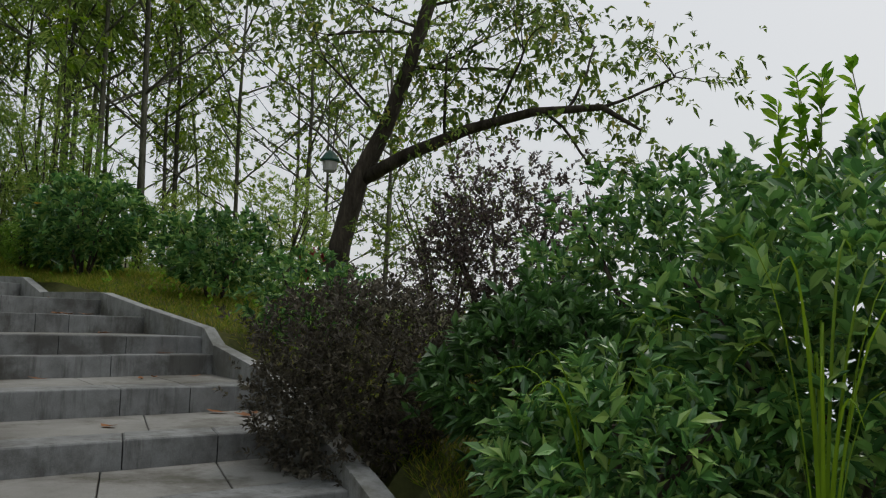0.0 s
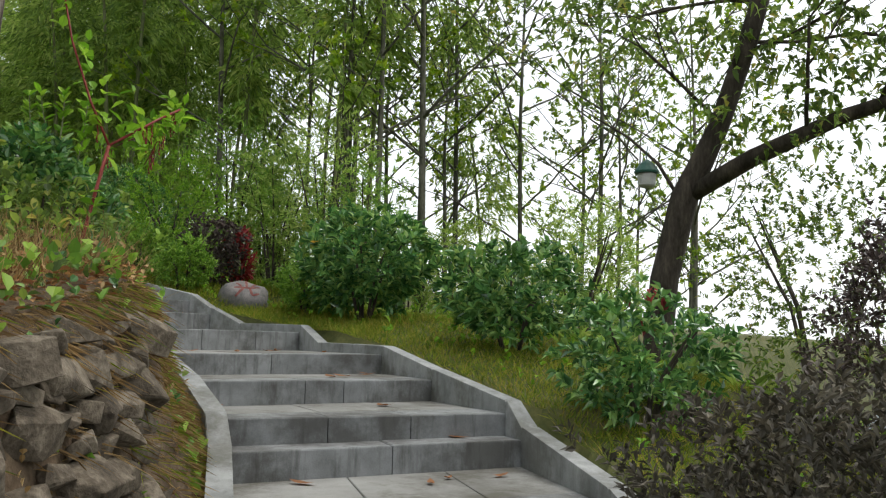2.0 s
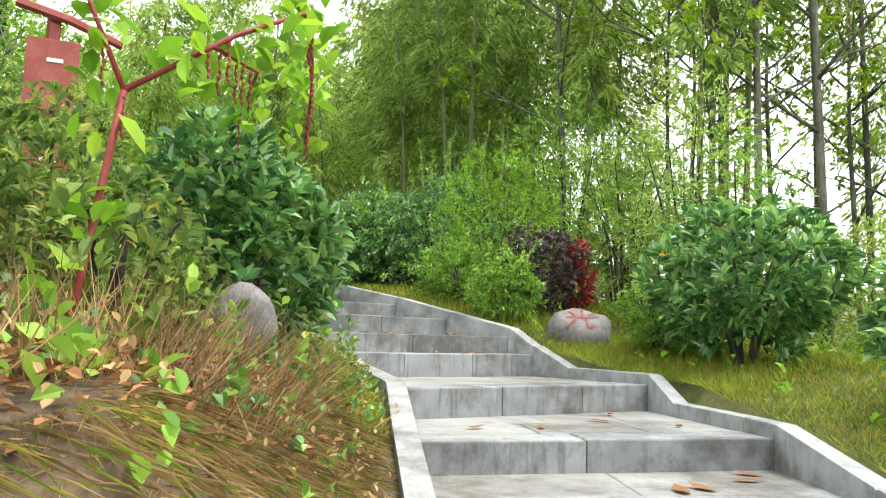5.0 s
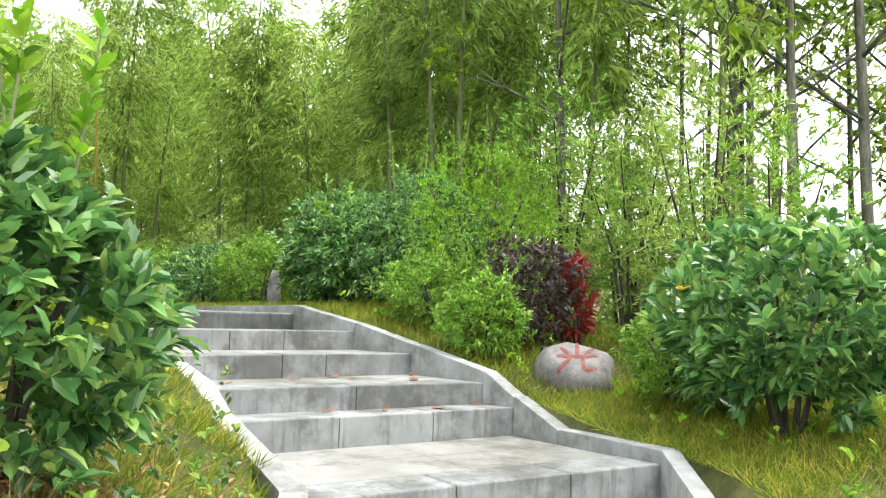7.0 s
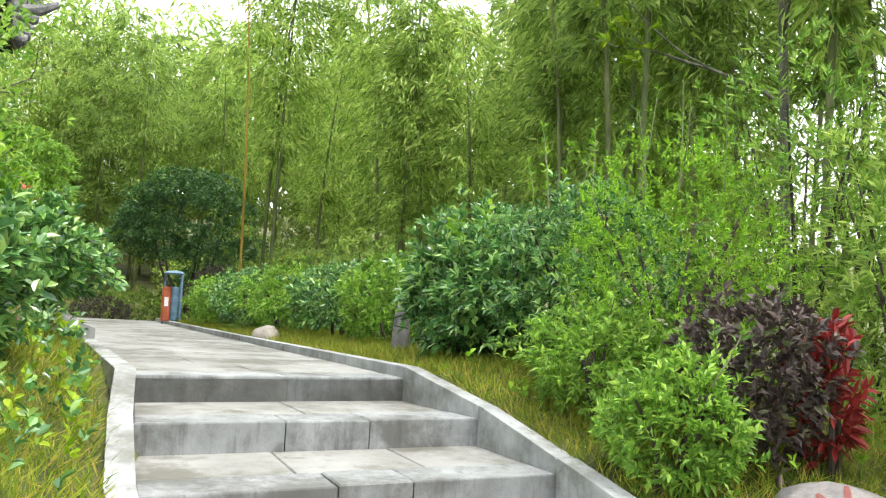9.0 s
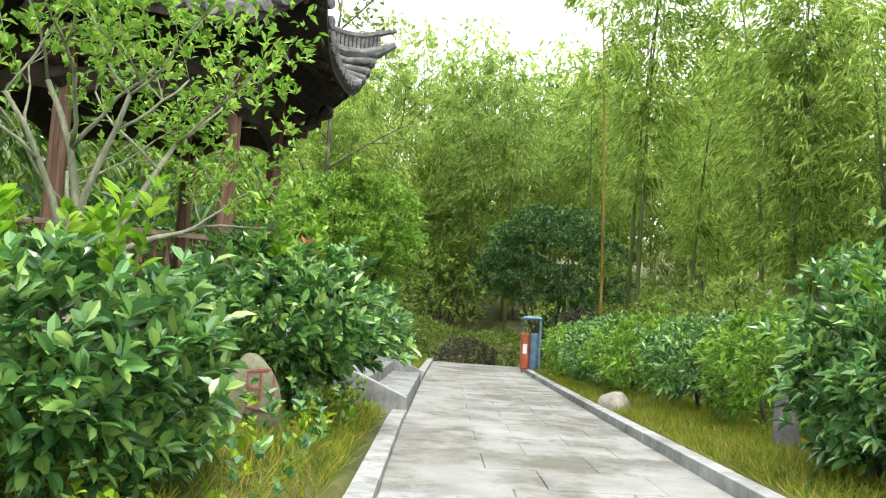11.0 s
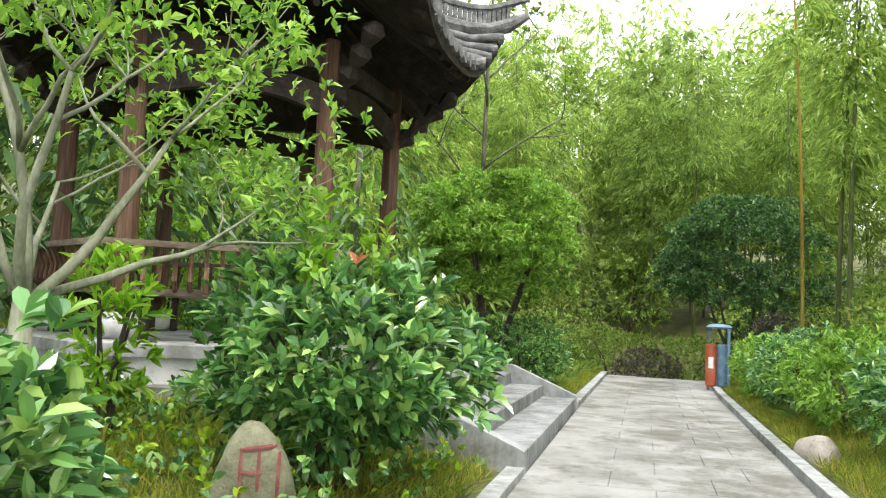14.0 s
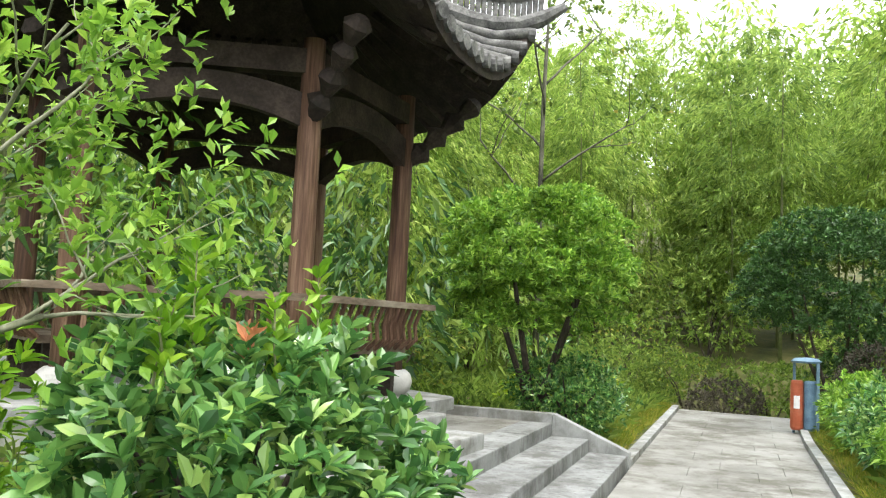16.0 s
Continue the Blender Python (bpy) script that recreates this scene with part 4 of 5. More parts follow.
GL = "glossy green broad-leaved shrub"
shrub("shrub", "glossy evergreen shrub with orange young leaves beside the path", -13.68, 8.32, 0.95, 0.85, 1.3, 0.112, 1, L_GLOSSY, 900, 8, 0.42, 0.05, (L_ORANGE, 6), shoots=9)
shrub("shrub", "glossy light green shrub beside the steps", -10.85, 8.2, 0.80, 0.72, 1.05, 0.115, 2, L_GLOSSY, 680, 8, 0.42, 0.0, (L_ORANGE, 3), shoots=9)
shrub("shrub", "green leafy shrub on the bank above the steps", -6.45, 8.22, 0.62, 0.58, 1.25, 0.11, 3, L_GLOSSY, 560, 7, 0.42, 0.0, shoots=4)
shrub("shrub", "tall dark-leaved shrub behind the pine trunk", -4.95, 5.75, 0.85, 0.8, 3.1, 0.13, 4, L_DARK, 900, 7, 0.5, 0.0, None, -0.93)
shrub("shrub", "low dark-leaved shrub at the foot of the pine", -4.3, 5.8, 0.6, 0.5, 1.15, 0.10, 71, L_DARK, 420, 7, 0.45)
shrub("shrub", "small-leaved green shrub before the notice board", -6.6, 7.32, 0.55, 0.45, 1.35, 0.06, 72, L_TREE, 520, 7, 0.4)
shrub("shrub", "green shrub in the bank undergrowth", -5.6, 7.1, 0.5, 0.5, 1.0, 0.07, 5, L_TREE, 420, 6, 0.45)
shrub("shrub", "light green shrub in the bank undergrowth", -6.1, 6.2, 0.8, 0.7, 1.5, 0.07, 61, L_TREE, 620, 6, 0.45, 0, None, -0.93)
shrub("shrub", "green small-leaved shrub behind the bank", -8.5, 6.5, 1.0, 0.9, 2.0, 0.075, 62, L_TREE, 700, 7, 0.45, 0, None, -0.93)
# beside the steps, lake side
shrub("shrub", "large glossy shrub with a yellow flower beside the steps", -6.85, 12.75, 1.0, 0.85, 1.4, 0.125, 6, L_GLOSSY, 640, 8, 0.42)
shrub("shrub", "glossy green rounded shrub beside the steps", -4.45, 12.0, 0.8, 0.75, 1.15, 0.11, 7, L_GLOSSY, 460, 8, 0.42)
shrub("shrub", "reddish green shrub beside the lower steps", -2.55, 10.35, 0.65, 0.6, 0.95, 0.10, 8, L_GLOSSY, 360, 7, 0.42, 0.0, (L_RED, 8))
shrub("shrub", "fine-twigged dull brown shrub beside the lower steps", -0.95, 7.4, 0.78, 0.66, 1.3, 0.045, 9, L_DULL, 2600, 8, 0.4, 0, None, -0.93, 0.5)
shrub("shrub", "fine-twigged purple-brown shrub behind the brown one", -0.5, 9.3, 0.95, 0.85, 1.85, 0.05, 63, L_PURPLE, 1700, 8, 0.4, 0, None, -0.93, 0.5)
shrub("shrub", "dark glossy shrub at the foot of the steps", 0.22, 6.95, 0.66, 0.62, 1.05, 0.10, 10, L_DARK, 760, 8, 0.36, 0, None, -0.93)
shrub("shrub", "dark glossy shrub at the foot of the steps", 1.35, 6.55, 0.95, 0.9, 1.5, 0.11, 11, L_GLOSSY, 860, 8, 0.36, 0, None, -0.93)
shrub("shrub", "tall green leafy shrub against the sky", 1.75, 7.9, 1.0, 0.8, 1.9, 0.12, 12, L_GLOSSY, 420, 7, 0.42, 0, None, -0.93, shoots=10)
shrub("shrub", "dark glossy shrub close to the lower steps", 0.55, 6.1, 0.62, 0.6, 0.85, 0.10, 68, L_GLOSSY, 480, 8, 0.36)
shrub("shrub", "dense green shrub at the foot of the steps", 0.75, 7.8, 0.9, 0.8, 1.75, 0.10, 66, L_GLOSSY, 700, 8, 0.36)
shrub("shrub", "small-leaved green shrub below the leaning tree", -1.6, 12.0, 1.1, 1.0, 2.3, 0.06, 64, L_TREE, 800, 8, 0.4, 0, None, -0.93, 0.4)
shrub("shrub", "purple-brown leafy shrub beside the boulder", -9.55, 12.75, 0.52, 0.46, 1.05, 0.075, 13, L_PURPLE, 460, 7, 0.5)
shrub("red_shrub", "dark red leafy branch beside the boulder", -9.4, 13.15, 0.24, 0.2, 0.95, 0.11, 14, L_RED, 90, 6, 0.35)
shrub("shrub", "low bright yellow-green shrub beside the boulder", -9.35, 12.1, 0.5, 0.42, 0.75, 0.065, 15, L_MID, 460, 8, 0.4, shoots=3)
shrub("shrub", "low bright yellow-green shrub at the kerb", -10.5, 12.3, 0.7, 0.5, 0.8, 0.065, 16, L_MID, 620, 8, 0.4, shoots=3)
shrub("shrub", "low bright green shrub under the larger one", -7.75, 12.75, 0.5, 0.45, 0.75, 0.065, 65, L_MID, 420, 8, 0.4)
shrub("shrub", "tall green shrub overgrown with a creeper", -12.0, 12.95, 1.15, 0.9, 1.7, 0.085, 17, L_GLOSSY, 1000, 8, 0.36, shoots=8)
shrub("shrub", "bright green creeper-covered shrub", -10.75, 13.0, 1.0, 0.85, 1.95, 0.05, 18, L_BRIGHT, 1500, 8, 0.3, shoots=5)
shrub("shrub", "glossy light green shrub leaning over the kerb", -12.95, 12.22, 0.78, 0.5, 1.2, 0.11, 67, L_GLOSSY, 560, 8, 0.4, shoots=5)
# hedge along the path
for i, (x, y, r, h, m) in enumerate(((-12.9, 12.5, 1.1, 1.5, L_GLOSSY), (-15.6, 12.35, 0.9, 1.15, L_MID), (-17.3, 12.0, 0.95, 1.1, L_GLOSSY), (-19.2, 11.55, 0.95, 1.1, L_MID),
                                      (-21.0, 11.25, 0.95, 1.15, L_GLOSSY), (-22.8, 11.0, 0.9, 1.1, L_MID), (-24.4, 10.8, 0.7, 1.0, L_MID), (-14.0, 13.7, 1.2, 1.7, L_GLOSSY))):
    shrub("hedge_shrub", "glossy light green clipped hedge shrub along the path", x, y, r * 1.1, r * 0.8, h, 0.11, 30 + i, m, 520, 8, 0.36, group="hedge along the path")
# beyond the side steps
shrub("shrub", "dark green rounded shrub behind the side steps", -21.5, 7.35, 1.05, 0.85, 1.1, 0.085, 40, L_GLOSSY, 800, 8, 0.4)
shrub("shrub", "small green shrub behind the side steps", -22.6, 7.0, 0.7, 0.6, 0.8, 0.085, 41, L_GLOSSY, 300, 8, 0.4)
shrub("shrub", "dark grey-green low shrub at the end of the path", -29.6, 8.3, 1.3, 0.9, 1.0, 0.09, 42, L_DULL, 420, 8, 0.4)
shrub("shrub", "grey-brown thin shrub near the bin", -27.6, 11.0, 0.9, 0.8, 1.5, 0.08, 43, L_DULL, 420, 7, 0.4)
shrub("shrub", "bright young green shrub behind the pavilion", -19.6, 2.4, 1.1, 1.0, 2.2, 0.10, 44, L_BRIGHT, 420, 7, 0.4)
shrub("shrub", "leggy green weed shrub before the pavilion", -13.6, 6.7, 0.35, 0.3, 1.25, 0.12, 45, L_BRIGHT, 110, 6, 0.3)
shrub("shrub", "leggy green weed shrub before the pavilion", -14.6, 7.3, 0.4, 0.35, 0.8, 0.11, 46, L_BRIGHT, 110, 6, 0.3)
rb = np.random.default_rng(77)
for i in range(16):
    x, y = rb.uniform(-34, -20), rb.uniform(-1, 5.5) if i < 10 else rb.uniform(12.5, 16)
    shrub("undergrowth_shrub", "mixed green undergrowth shrub under the bamboo", x, y, 1.3, 1.2, rb.uniform(1.2, 2.2), 0.13, 80 + i, (L_TREE, L_BAMBOOSHADED, L_GLOSSY)[i % 3], 330, 7, 0.35, group="undergrowth under the bamboo")
for i in range(16):
    x, y = rb.uniform(-44, -34), rb.uniform(-2, 17)
    shrub("undergrowth_shrub", "dense dark green undergrowth under the far bamboo", x, y, 2.2, 2.0, rb.uniform(1.6, 2.6), 0.16, 300 + i, (L_TREE, L_BAMBOOSHADED)[i % 2], 520, 7, 0.35, group="undergrowth under the far bamboo")
for i in range(9):
    x, y = rb.uniform(-11, -4), rb.uniform(14.0, 16.5)
    shrub("undergrowth_shrub", "feathery light green undergrowth on the lake slope", x, y, 0.9, 0.8, rb.uniform(2.2, 3.4), 0.10, 330 + i, (L_BAMBOO, L_MID)[i % 2], 520, 8, 0.2, 0, None, -0.93, group="undergrowth on the lake slope")
for i in range(12):
    x, y = rb.uniform(-16, -5), rb.uniform(14.2, 17.5)
    shrub("undergrowth_shrub", "fine-leaved green undergrowth below the trees", x, y, 1.2, 1.1, rb.uniform(1.4, 2.6), 0.09, 110 + i, (L_TREE, L_BAMBOO)[i % 2], 420, 8, 0.25, 0, None, -0.93, group="undergrowth below the trees")

# ---- trees ----
def grow(start, way, length, radius, depth, r, limbs, ends, bend=0.25, up=0.15, fork=3, taper=0.6):
    """Limbs that fork; gathers their point lists and the twig ends."""
    pts, rad = [Vector(start)], [radius]
    d = Vector(way).normalized()
    n = 5
    for i in range(n):
        d = (d + Vector((r.uniform(-1, 1), r.uniform(-1, 1), r.uniform(-1, 1) + up)) * bend * 0.5).normalized()
        pts.append(pts[-1] + d * length / n)
        rad.append(radius * (1 - (1 - taper) * (i + 1) / n))
    limbs.append((pts, rad, depth))
    if depth == 0:
        ends.extend(((pts[3], d), (pts[4], d), (pts[5], d)))
        return
    for k in range(fork):
        a = r.uniform(0, math.tau)
        side = Vector((math.cos(a), math.sin(a), r.uniform(-0.1, 0.5)))
        j = r.choice((3, 4, 5, 5))
        grow(pts[j], d * 0.6 + side * 0.8, length * r.uniform(0.55, 0.8), rad[j] * 0.7, depth - 1, r, limbs, ends, bend, up, fork, taper)

def plant(name, label, limbs, ends, bark, leafmat, leaf, per, tufts, spread, seed, at=(0, 0, 0), width=0.42, droop=0.15, category="tree", trunk_sides=10):
    rng = np.random.default_rng(seed)
    t = thing(name, label, category, at)
    trunk = bmesh.new()
    for pts, rad, depth in limbs:
        tube(trunk, pts, rad, trunk_sides if rad[0] > 0.05 else 5, 0.06 if rad[0] > 0.06 else 0, seed)
    smooth(part("trunk", trunk, bark, t))
    e = np.array([p[:] for p, d in ends])
    w = np.array([d[:] for p, d in ends])
    q = np.repeat(e, tufts, 0) + rng.normal(size=(len(e) * tufts, 3)) * spread
    b, way = sprigs(q, np.repeat(w, tufts, 0) + rng.normal(size=q.shape) * 0.4, per, rng)
    part("crown", raw(leaf_mesh(b, way, leaf, leaf * width, rng, 0.2, droop)), leafmat, t)
    return t

# leaning tree by the lake
r = random.Random(3)
limbs, ends = [], []
zb = ground_z(-3.0, 12.7)
limbs.append(([Vector(p) for p in ((-3.3, 12.72, zb - 0.2), (-3.25, 12.74, 0.9), (-3.15, 12.75, 1.8), (-2.95, 12.77, 2.6), (-2.62, 12.8, 3.3), (-2.35, 12.85, 4.1), (-2.1, 12.9, 5.0), (-1.8, 13.0, 6.4))], [0.16, 0.14, 0.13, 0.13, 0.10, 0.09, 0.08, 0.05], 2))
limbs.append(([Vector(p) for p in ((-2.92, 12.77, 2.62), (-2.3, 12.7, 2.92), (-1.5, 12.6, 3.2), (-0.7, 12.5, 3.36), (0.1, 12.4, 3.36), (0.55, 12.3, 3.05))], [0.10, 0.085, 0.07, 0.055, 0.04, 0.015], 2))
limbs.append(([Vector(p) for p in ((-2.98, 12.77, 2.55), (-3.2, 12.73, 2.95), (-3.5, 12.7, 3.25), (-4.0, 12.65, 3.6))], [0.022, 0.018, 0.014, 0.006], 2))
for s, w, ln in (((-0.6, 12.5, 3.36), (0.8, -0.3, -0.5), 0.9), ((-1.2, 12.55, 3.28), (0.5, -0.5, 0.7), 1.0), ((0.1, 12.4, 3.36), (0.9, 0.1, 0.35), 0.9), ((-1.8, 12.62, 3.1), (0.2, -0.5, 0.8), 1.0), ((-0.3, 12.45, 3.36), (0.4, 0.4, 0.9), 1.0),
                 ((-2.4, 12.85, 4.0), (1, 0, 0.3), 1.2), ((-2.25, 12.9, 4.5), (-1, -0.2, 0.2), 1.3), ((-2.1, 12.9, 4.9), (0.9, -0.4, 0.2), 1.4), ((-1.8, 13, 6.2), (0.3, 0, 1), 1.4), ((-2.2, 12.9, 4.6), (-0.8, 0.3, 0.5), 1.3), ((-2.6, 12.8, 3.3), (-0.7, -0.5, 0.6), 1.1), ((-2.4, 12.85, 4.1), (0.7, 0.4, 0.1), 1.2)):
    grow(s, w, ln, 0.022, 2, r, limbs, ends, 0.35, 0.0, 3)
for i in range(260):
    a = r.random()
    c = Vector((-2.7 + 3.4 * a, 12.6 + r.uniform(-0.5, 0.6), 3.3 + r.uniform(-0.25, 0.9)))
    ends.append((c, Vector((r.uniform(-1, 1), r.uniform(-1, 1), 0.1))))
for i in range(330):
    c = Vector((r.uniform(-4.2, -0.2), 12.7 + r.uniform(-0.6, 0.8), r.uniform(3.7, 6.6)))
    ends.append((c, Vector((r.uniform(-1, 1), r.uniform(-1, 1), 0.1))))
plant("tree", "dark leaning broad-leaved tree with one long low limb", limbs, ends, DARKBARK, L_TREE, 0.12, 4, 2, 0.18, 31, width=0.42, droop=0.4)

# pine trunk on the bank
limbs, ends = [], []
zb = ground_z(-4.5, 6.6)
r = random.Random(8)
limbs.append(([Vector(p) for p in ((-4.62, 6.60, zb - 0.2), (-4.60, 6.60, zb + 0.1), (-4.56, 6.61, zb + 0.5), (-4.52, 6.65, 2.5), (-4.49, 6.68, 3.3), (-4.46, 6.72, 4.2), (-4.4, 6.8, 6.5), (-4.4, 6.9, 9.0))], [0.21, 0.15, 0.118, 0.108, 0.104, 0.10, 0.09, 0.05], 2))
for i in range(7):
    a = i * 2.4
    grow((-4.43, 6.78, 5.6 + i * 0.5), (math.cos(a), math.sin(a), 0.3), 1.6, 0.03, 1, r, limbs, ends, 0.3, 0.1, 3)
plant("pine_tree", "tall tree with rough reddish-brown flaking bark on the bank", limbs, ends, BARK, L_TREE, 0.12, 6, 3, 0.3, 32, trunk_sides=18)

# pale slender tree by the pavilion
limbs, ends = [], []
r = random.Random(21)
bx, by = -12.3, 7.35
bz = ground_z(bx, by)
limbs.append(([Vector(p) for p in ((bx, by, bz - 0.1), (bx + 0.02, by, bz + 0.5), (bx, by + 0.02, bz + 0.95))], [0.062, 0.055, 0.05], 2))
fork_at = Vector((bx, by + 0.02, bz + 0.93))
for w, ln, rad in (((0.1, -0.2, 1), 1.2, 0.032), ((-0.75, 0.55, 0.75), 1.1, 0.03), ((-0.9, 0.2, 0.45), 1.0, 0.026), ((0.3, 0.4, 0.9), 1.1, 0.028), ((0.5, -0.5, 0.8), 1.1, 0.026), ((-0.4, -0.7, 0.8), 1.1, 0.025)):
    grow(fork_at, w, ln, rad * 1.05, 2, r, limbs, ends, 0.45, 0.2, 3, 0.5)
plant("tree", "slender pale-barked tree with light green leaves before the pavilion", limbs, ends, PALEBARK, L_MID, 0.085, 5, 6, 0.15, 33, width=0.42, trunk_sides=8)

# round bright tree behind the side steps
def round_tree(label, x, y, stem, rx, h, mat, leaf, n, seed, width=0.36, clumps=50, low=-0.45):
    rng = np.random.default_rng(seed)
    z = ground_z(x, y)
    t = thing("tree", label, "tree", (x, y, z))
    r = random.Random(seed)
    bm = bmesh.new()
    for i in range(5):
        a = i * 1.26 + r.uniform(-0.3, 0.3)
        tube(bm, [(0, 0, -0.1), (math.cos(a) * 0.1, math.sin(a) * 0.1, stem * 0.6), (math.cos(a) * rx * 0.4, math.sin(a) * rx * 0.4, stem + h * 0.3), (math.cos(a) * rx * 0.6, math.sin(a) * rx * 0.6, stem + h * 0.6)], [0.06, 0.05, 0.03, 0.01], 7)
    part("trunk", bm, DARKBARK, t)
    # clumps of leaf rosettes on a rounded crown, with gaps between them
    d = unit(rng.normal(size=(clumps * 3, 3)))
    d = d[d[:, 2] > low][:clumps]
    c = d * np.array([rx, rx, h * 0.5]) * rng.uniform(0.62, 0.9, (len(d), 1)) + np.array([0, 0, stem + h * 0.5])
    per = max(1, n // len(d))
    o = unit(rng.normal(size=(len(d) * per, 3)))
    o[:, 2] = np.abs(o[:, 2]) * 0.9 - 0.25
    size = np.repeat(rng.uniform(0.24, 0.40, len(d)) * rx / 1.35, per)[:, None]
    p = np.repeat(c, per, 0) + o * size * np.array([1.15, 1.15, 0.75]) * rng.uniform(0.75, 1.05, (len(o), 1))
    b, way = sprigs(p, o + np.array([0, 0, 0.5]), 7, rng)
    part("crown", raw(leaf_mesh(b, way, leaf, leaf * width, rng)), mat, t)
round_tree("round bright green tree behind the side steps", -21.3, 6.95, 0.85, 1.3, 2.55, L_MID, 0.11, 3400, 51, clumps=76, low=-0.75)
round_tree("dark green rounded tree at the end of the path", -30.3, 10.4, 0.2, 2.0, 4.4, L_DARK, 0.13, 3600, 52, clumps=80, low=-0.95)

# pokeweed with red stems
r = random.Random(6)
poke = thing("pokeweed", "leggy pokeweed with bright red stems and hanging red racemes", "plant")
pz = ground_z(-4.35, 7.1)
stems = [([(-4.36, 7.08, pz - 0.05), (-4.3, 7.14, 1.6), (-4.22, 7.2, 2.08)], [0.013, 0.0125, 0.012]), ([(-4.22, 7.2, 2.08), (-4.28, 7.12, 2.3), (-4.36, 7.05, 2.6), (-4.42, 7.0, 2.95)], [0.009, 0.008, 0.007, 0.004]),
         ([(-4.22, 7.2, 2.08), (-4.2, 7.45, 2.26), (-4.25, 7.65, 2.38), (-4.4, 7.74, 2.40), (-4.62, 7.84, 2.34), (-4.88, 7.93, 2.18)], [0.0095, 0.009, 0.008, 0.006, 0.005, 0.003]),
         ([(-4.2, 7.4, 2.22), (-4.45, 7.6, 2.26), (-4.9, 7.7, 2.24)], [0.008, 0.006, 0.004])]
for p, rad in stems:
    bm = bmesh.new()
    tube(bm, p, [v * 0.75 for v in rad], 8)
    smooth(part("stem", bm, REDSTEM, poke))
for i in range(22):
    p, rad = stems[r.choice((1, 2, 2, 2, 3))]
    k = r.randrange(1, len(p))
    c = Vector(p[k - 1]).lerp(Vector(p[k]), r.random())
    bm = bmesh.new()
    q = [c + Vector((math.sin(j) * 0.003, math.cos(j) * 0.003, -0.009 * j)) for j in range(14)]
    tube(bm, q, [0.0015] + [0.0052 if j % 2 else 0.002 for j in range(13)], 6)
    part("raceme", bm, REDSTEM, poke, "hanging red raceme")
rng = np.random.default_rng(9)
pts = np.array([Vector(p[k - 1]).lerp(Vector(p[k]), r.random())[:] for p, rad in stems for k in range(1, len(p)) for _ in range(9)])
b, way = sprigs(pts + rng.normal(size=pts.shape) * 0.05, rng.normal(size=pts.shape) * 0.6 + np.array([0, 0, 0.5]), 2, rng)
part("foliage", raw(oval_mesh(b, way, 0.085, 0.042, rng)), L_BRIGHT, poke)

# ---- bamboo and wood ----
def bamboo_master(seed, height, leafmat, culmmat, n, low, leaf=0.22, width=0.22, label="tall green bamboo with drooping leafy sprays", thick=0.05):
    rng = np.random.default_rng(seed)
    r = random.Random(seed)
    t = thing("bamboo", label, "bamboo")
    lean = Vector((r.uniform(-1, 1), r.uniform(-1, 1), 0)) * 0.10
    N = 18
    axis = [Vector((0, 0, height * i / N)) + lean * height * (i / N) ** 2.2 for i in range(N + 1)]
    bm = bmesh.new()
    pts, rad = [], []
    for i, p in enumerate(axis):
        w = thick * (1 - i / N) + 0.008
        pts += [p - Vector((0, 0, 0.01)), p]
        rad += [w, w * 1.18]
    tube(bm, pts[1:], rad[1:], 8)
    smooth(part("culm", bm, culmmat, t))
    # arching branches, each hung with a dense spray of narrow leaves
    per = 34
    m = n // per
    f = low + (1 - low) * rng.random(m) ** 0.85
    c = np.array([axis[min(int(k * N), N - 1)].lerp(axis[min(int(k * N) + 1, N)], k * N - int(k * N))[:] for k in f])
    a = rng.uniform(0, math.tau, m)
    reach = rng.uniform(0.35, 1.0, m) * (0.45 + 1.15 * np.sin(np.clip((f - low) / (1 - low), 0.03, 1) * math.pi * 0.9))
    u = np.sqrt(rng.uniform(0.12, 1.0, (m, per))).reshape(-1, 1)
    out = np.repeat(np.stack([np.cos(a), np.sin(a), np.zeros(m)], 1), per, 0)
    R = np.repeat(reach, per)[:, None]
    b = np.repeat(c, per, 0) + out * R * u + np.array([0, 0, 1.0]) * R * (0.75 * u - 0.72 * u ** 2) + rng.normal(size=(m * per, 3)) * (0.05 + 0.09 * R * u)
    way = out * 0.8 + np.array([0, 0, -0.45]) + rng.normal(size=(m * per, 3)) * 0.5
    part("foliage", raw(blade_mesh(b, way, leaf, leaf * width, rng, 0.3)), leafmat, t)
    return t

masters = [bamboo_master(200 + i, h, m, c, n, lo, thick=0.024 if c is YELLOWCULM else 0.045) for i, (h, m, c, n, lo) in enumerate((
    (9.5, L_BAMBOO, CULM, 4600, 0.24), (11.0, L_BAMBOO, CULM, 4300, 0.34), (8.5, L_BAMBOOSHADED, CULM, 4600, 0.16), (12.0, L_BAMBOOSHADED, CULM, 4300, 0.38), (7.0, L_BAMBOO, CULM, 3600, 0.1), (10.0, L_BAMBOO, YELLOWCULM, 1500, 0.55)))]
def wood_tree(seed, h, mat, leaf=0.15):
    r = random.Random(seed)
    limbs, ends = [], []
    limbs.append(([Vector((0, 0, -0.2)), Vector((0.05, 0, h * 0.3)), Vector((0.1, 0.08, h * 0.6)), Vector((0.0, 0.1, h))], [0.062, 0.052, 0.038, 0.012], 2))
    for i in range(9):
        a = i * 2.4
        f = 0.35 + 0.6 * i / 9
        grow((0.06, 0.05, h * f), (math.cos(a), math.sin(a), 0.7), h * 0.2, 0.025, 1, r, limbs, ends, 0.3, 0.2, 3)
    return plant("tree", "slender woodland tree with thin grey trunk and airy leaves", limbs, ends, WOODBARK, mat, leaf, 7, 3, 0.24, seed, trunk_sides=7)
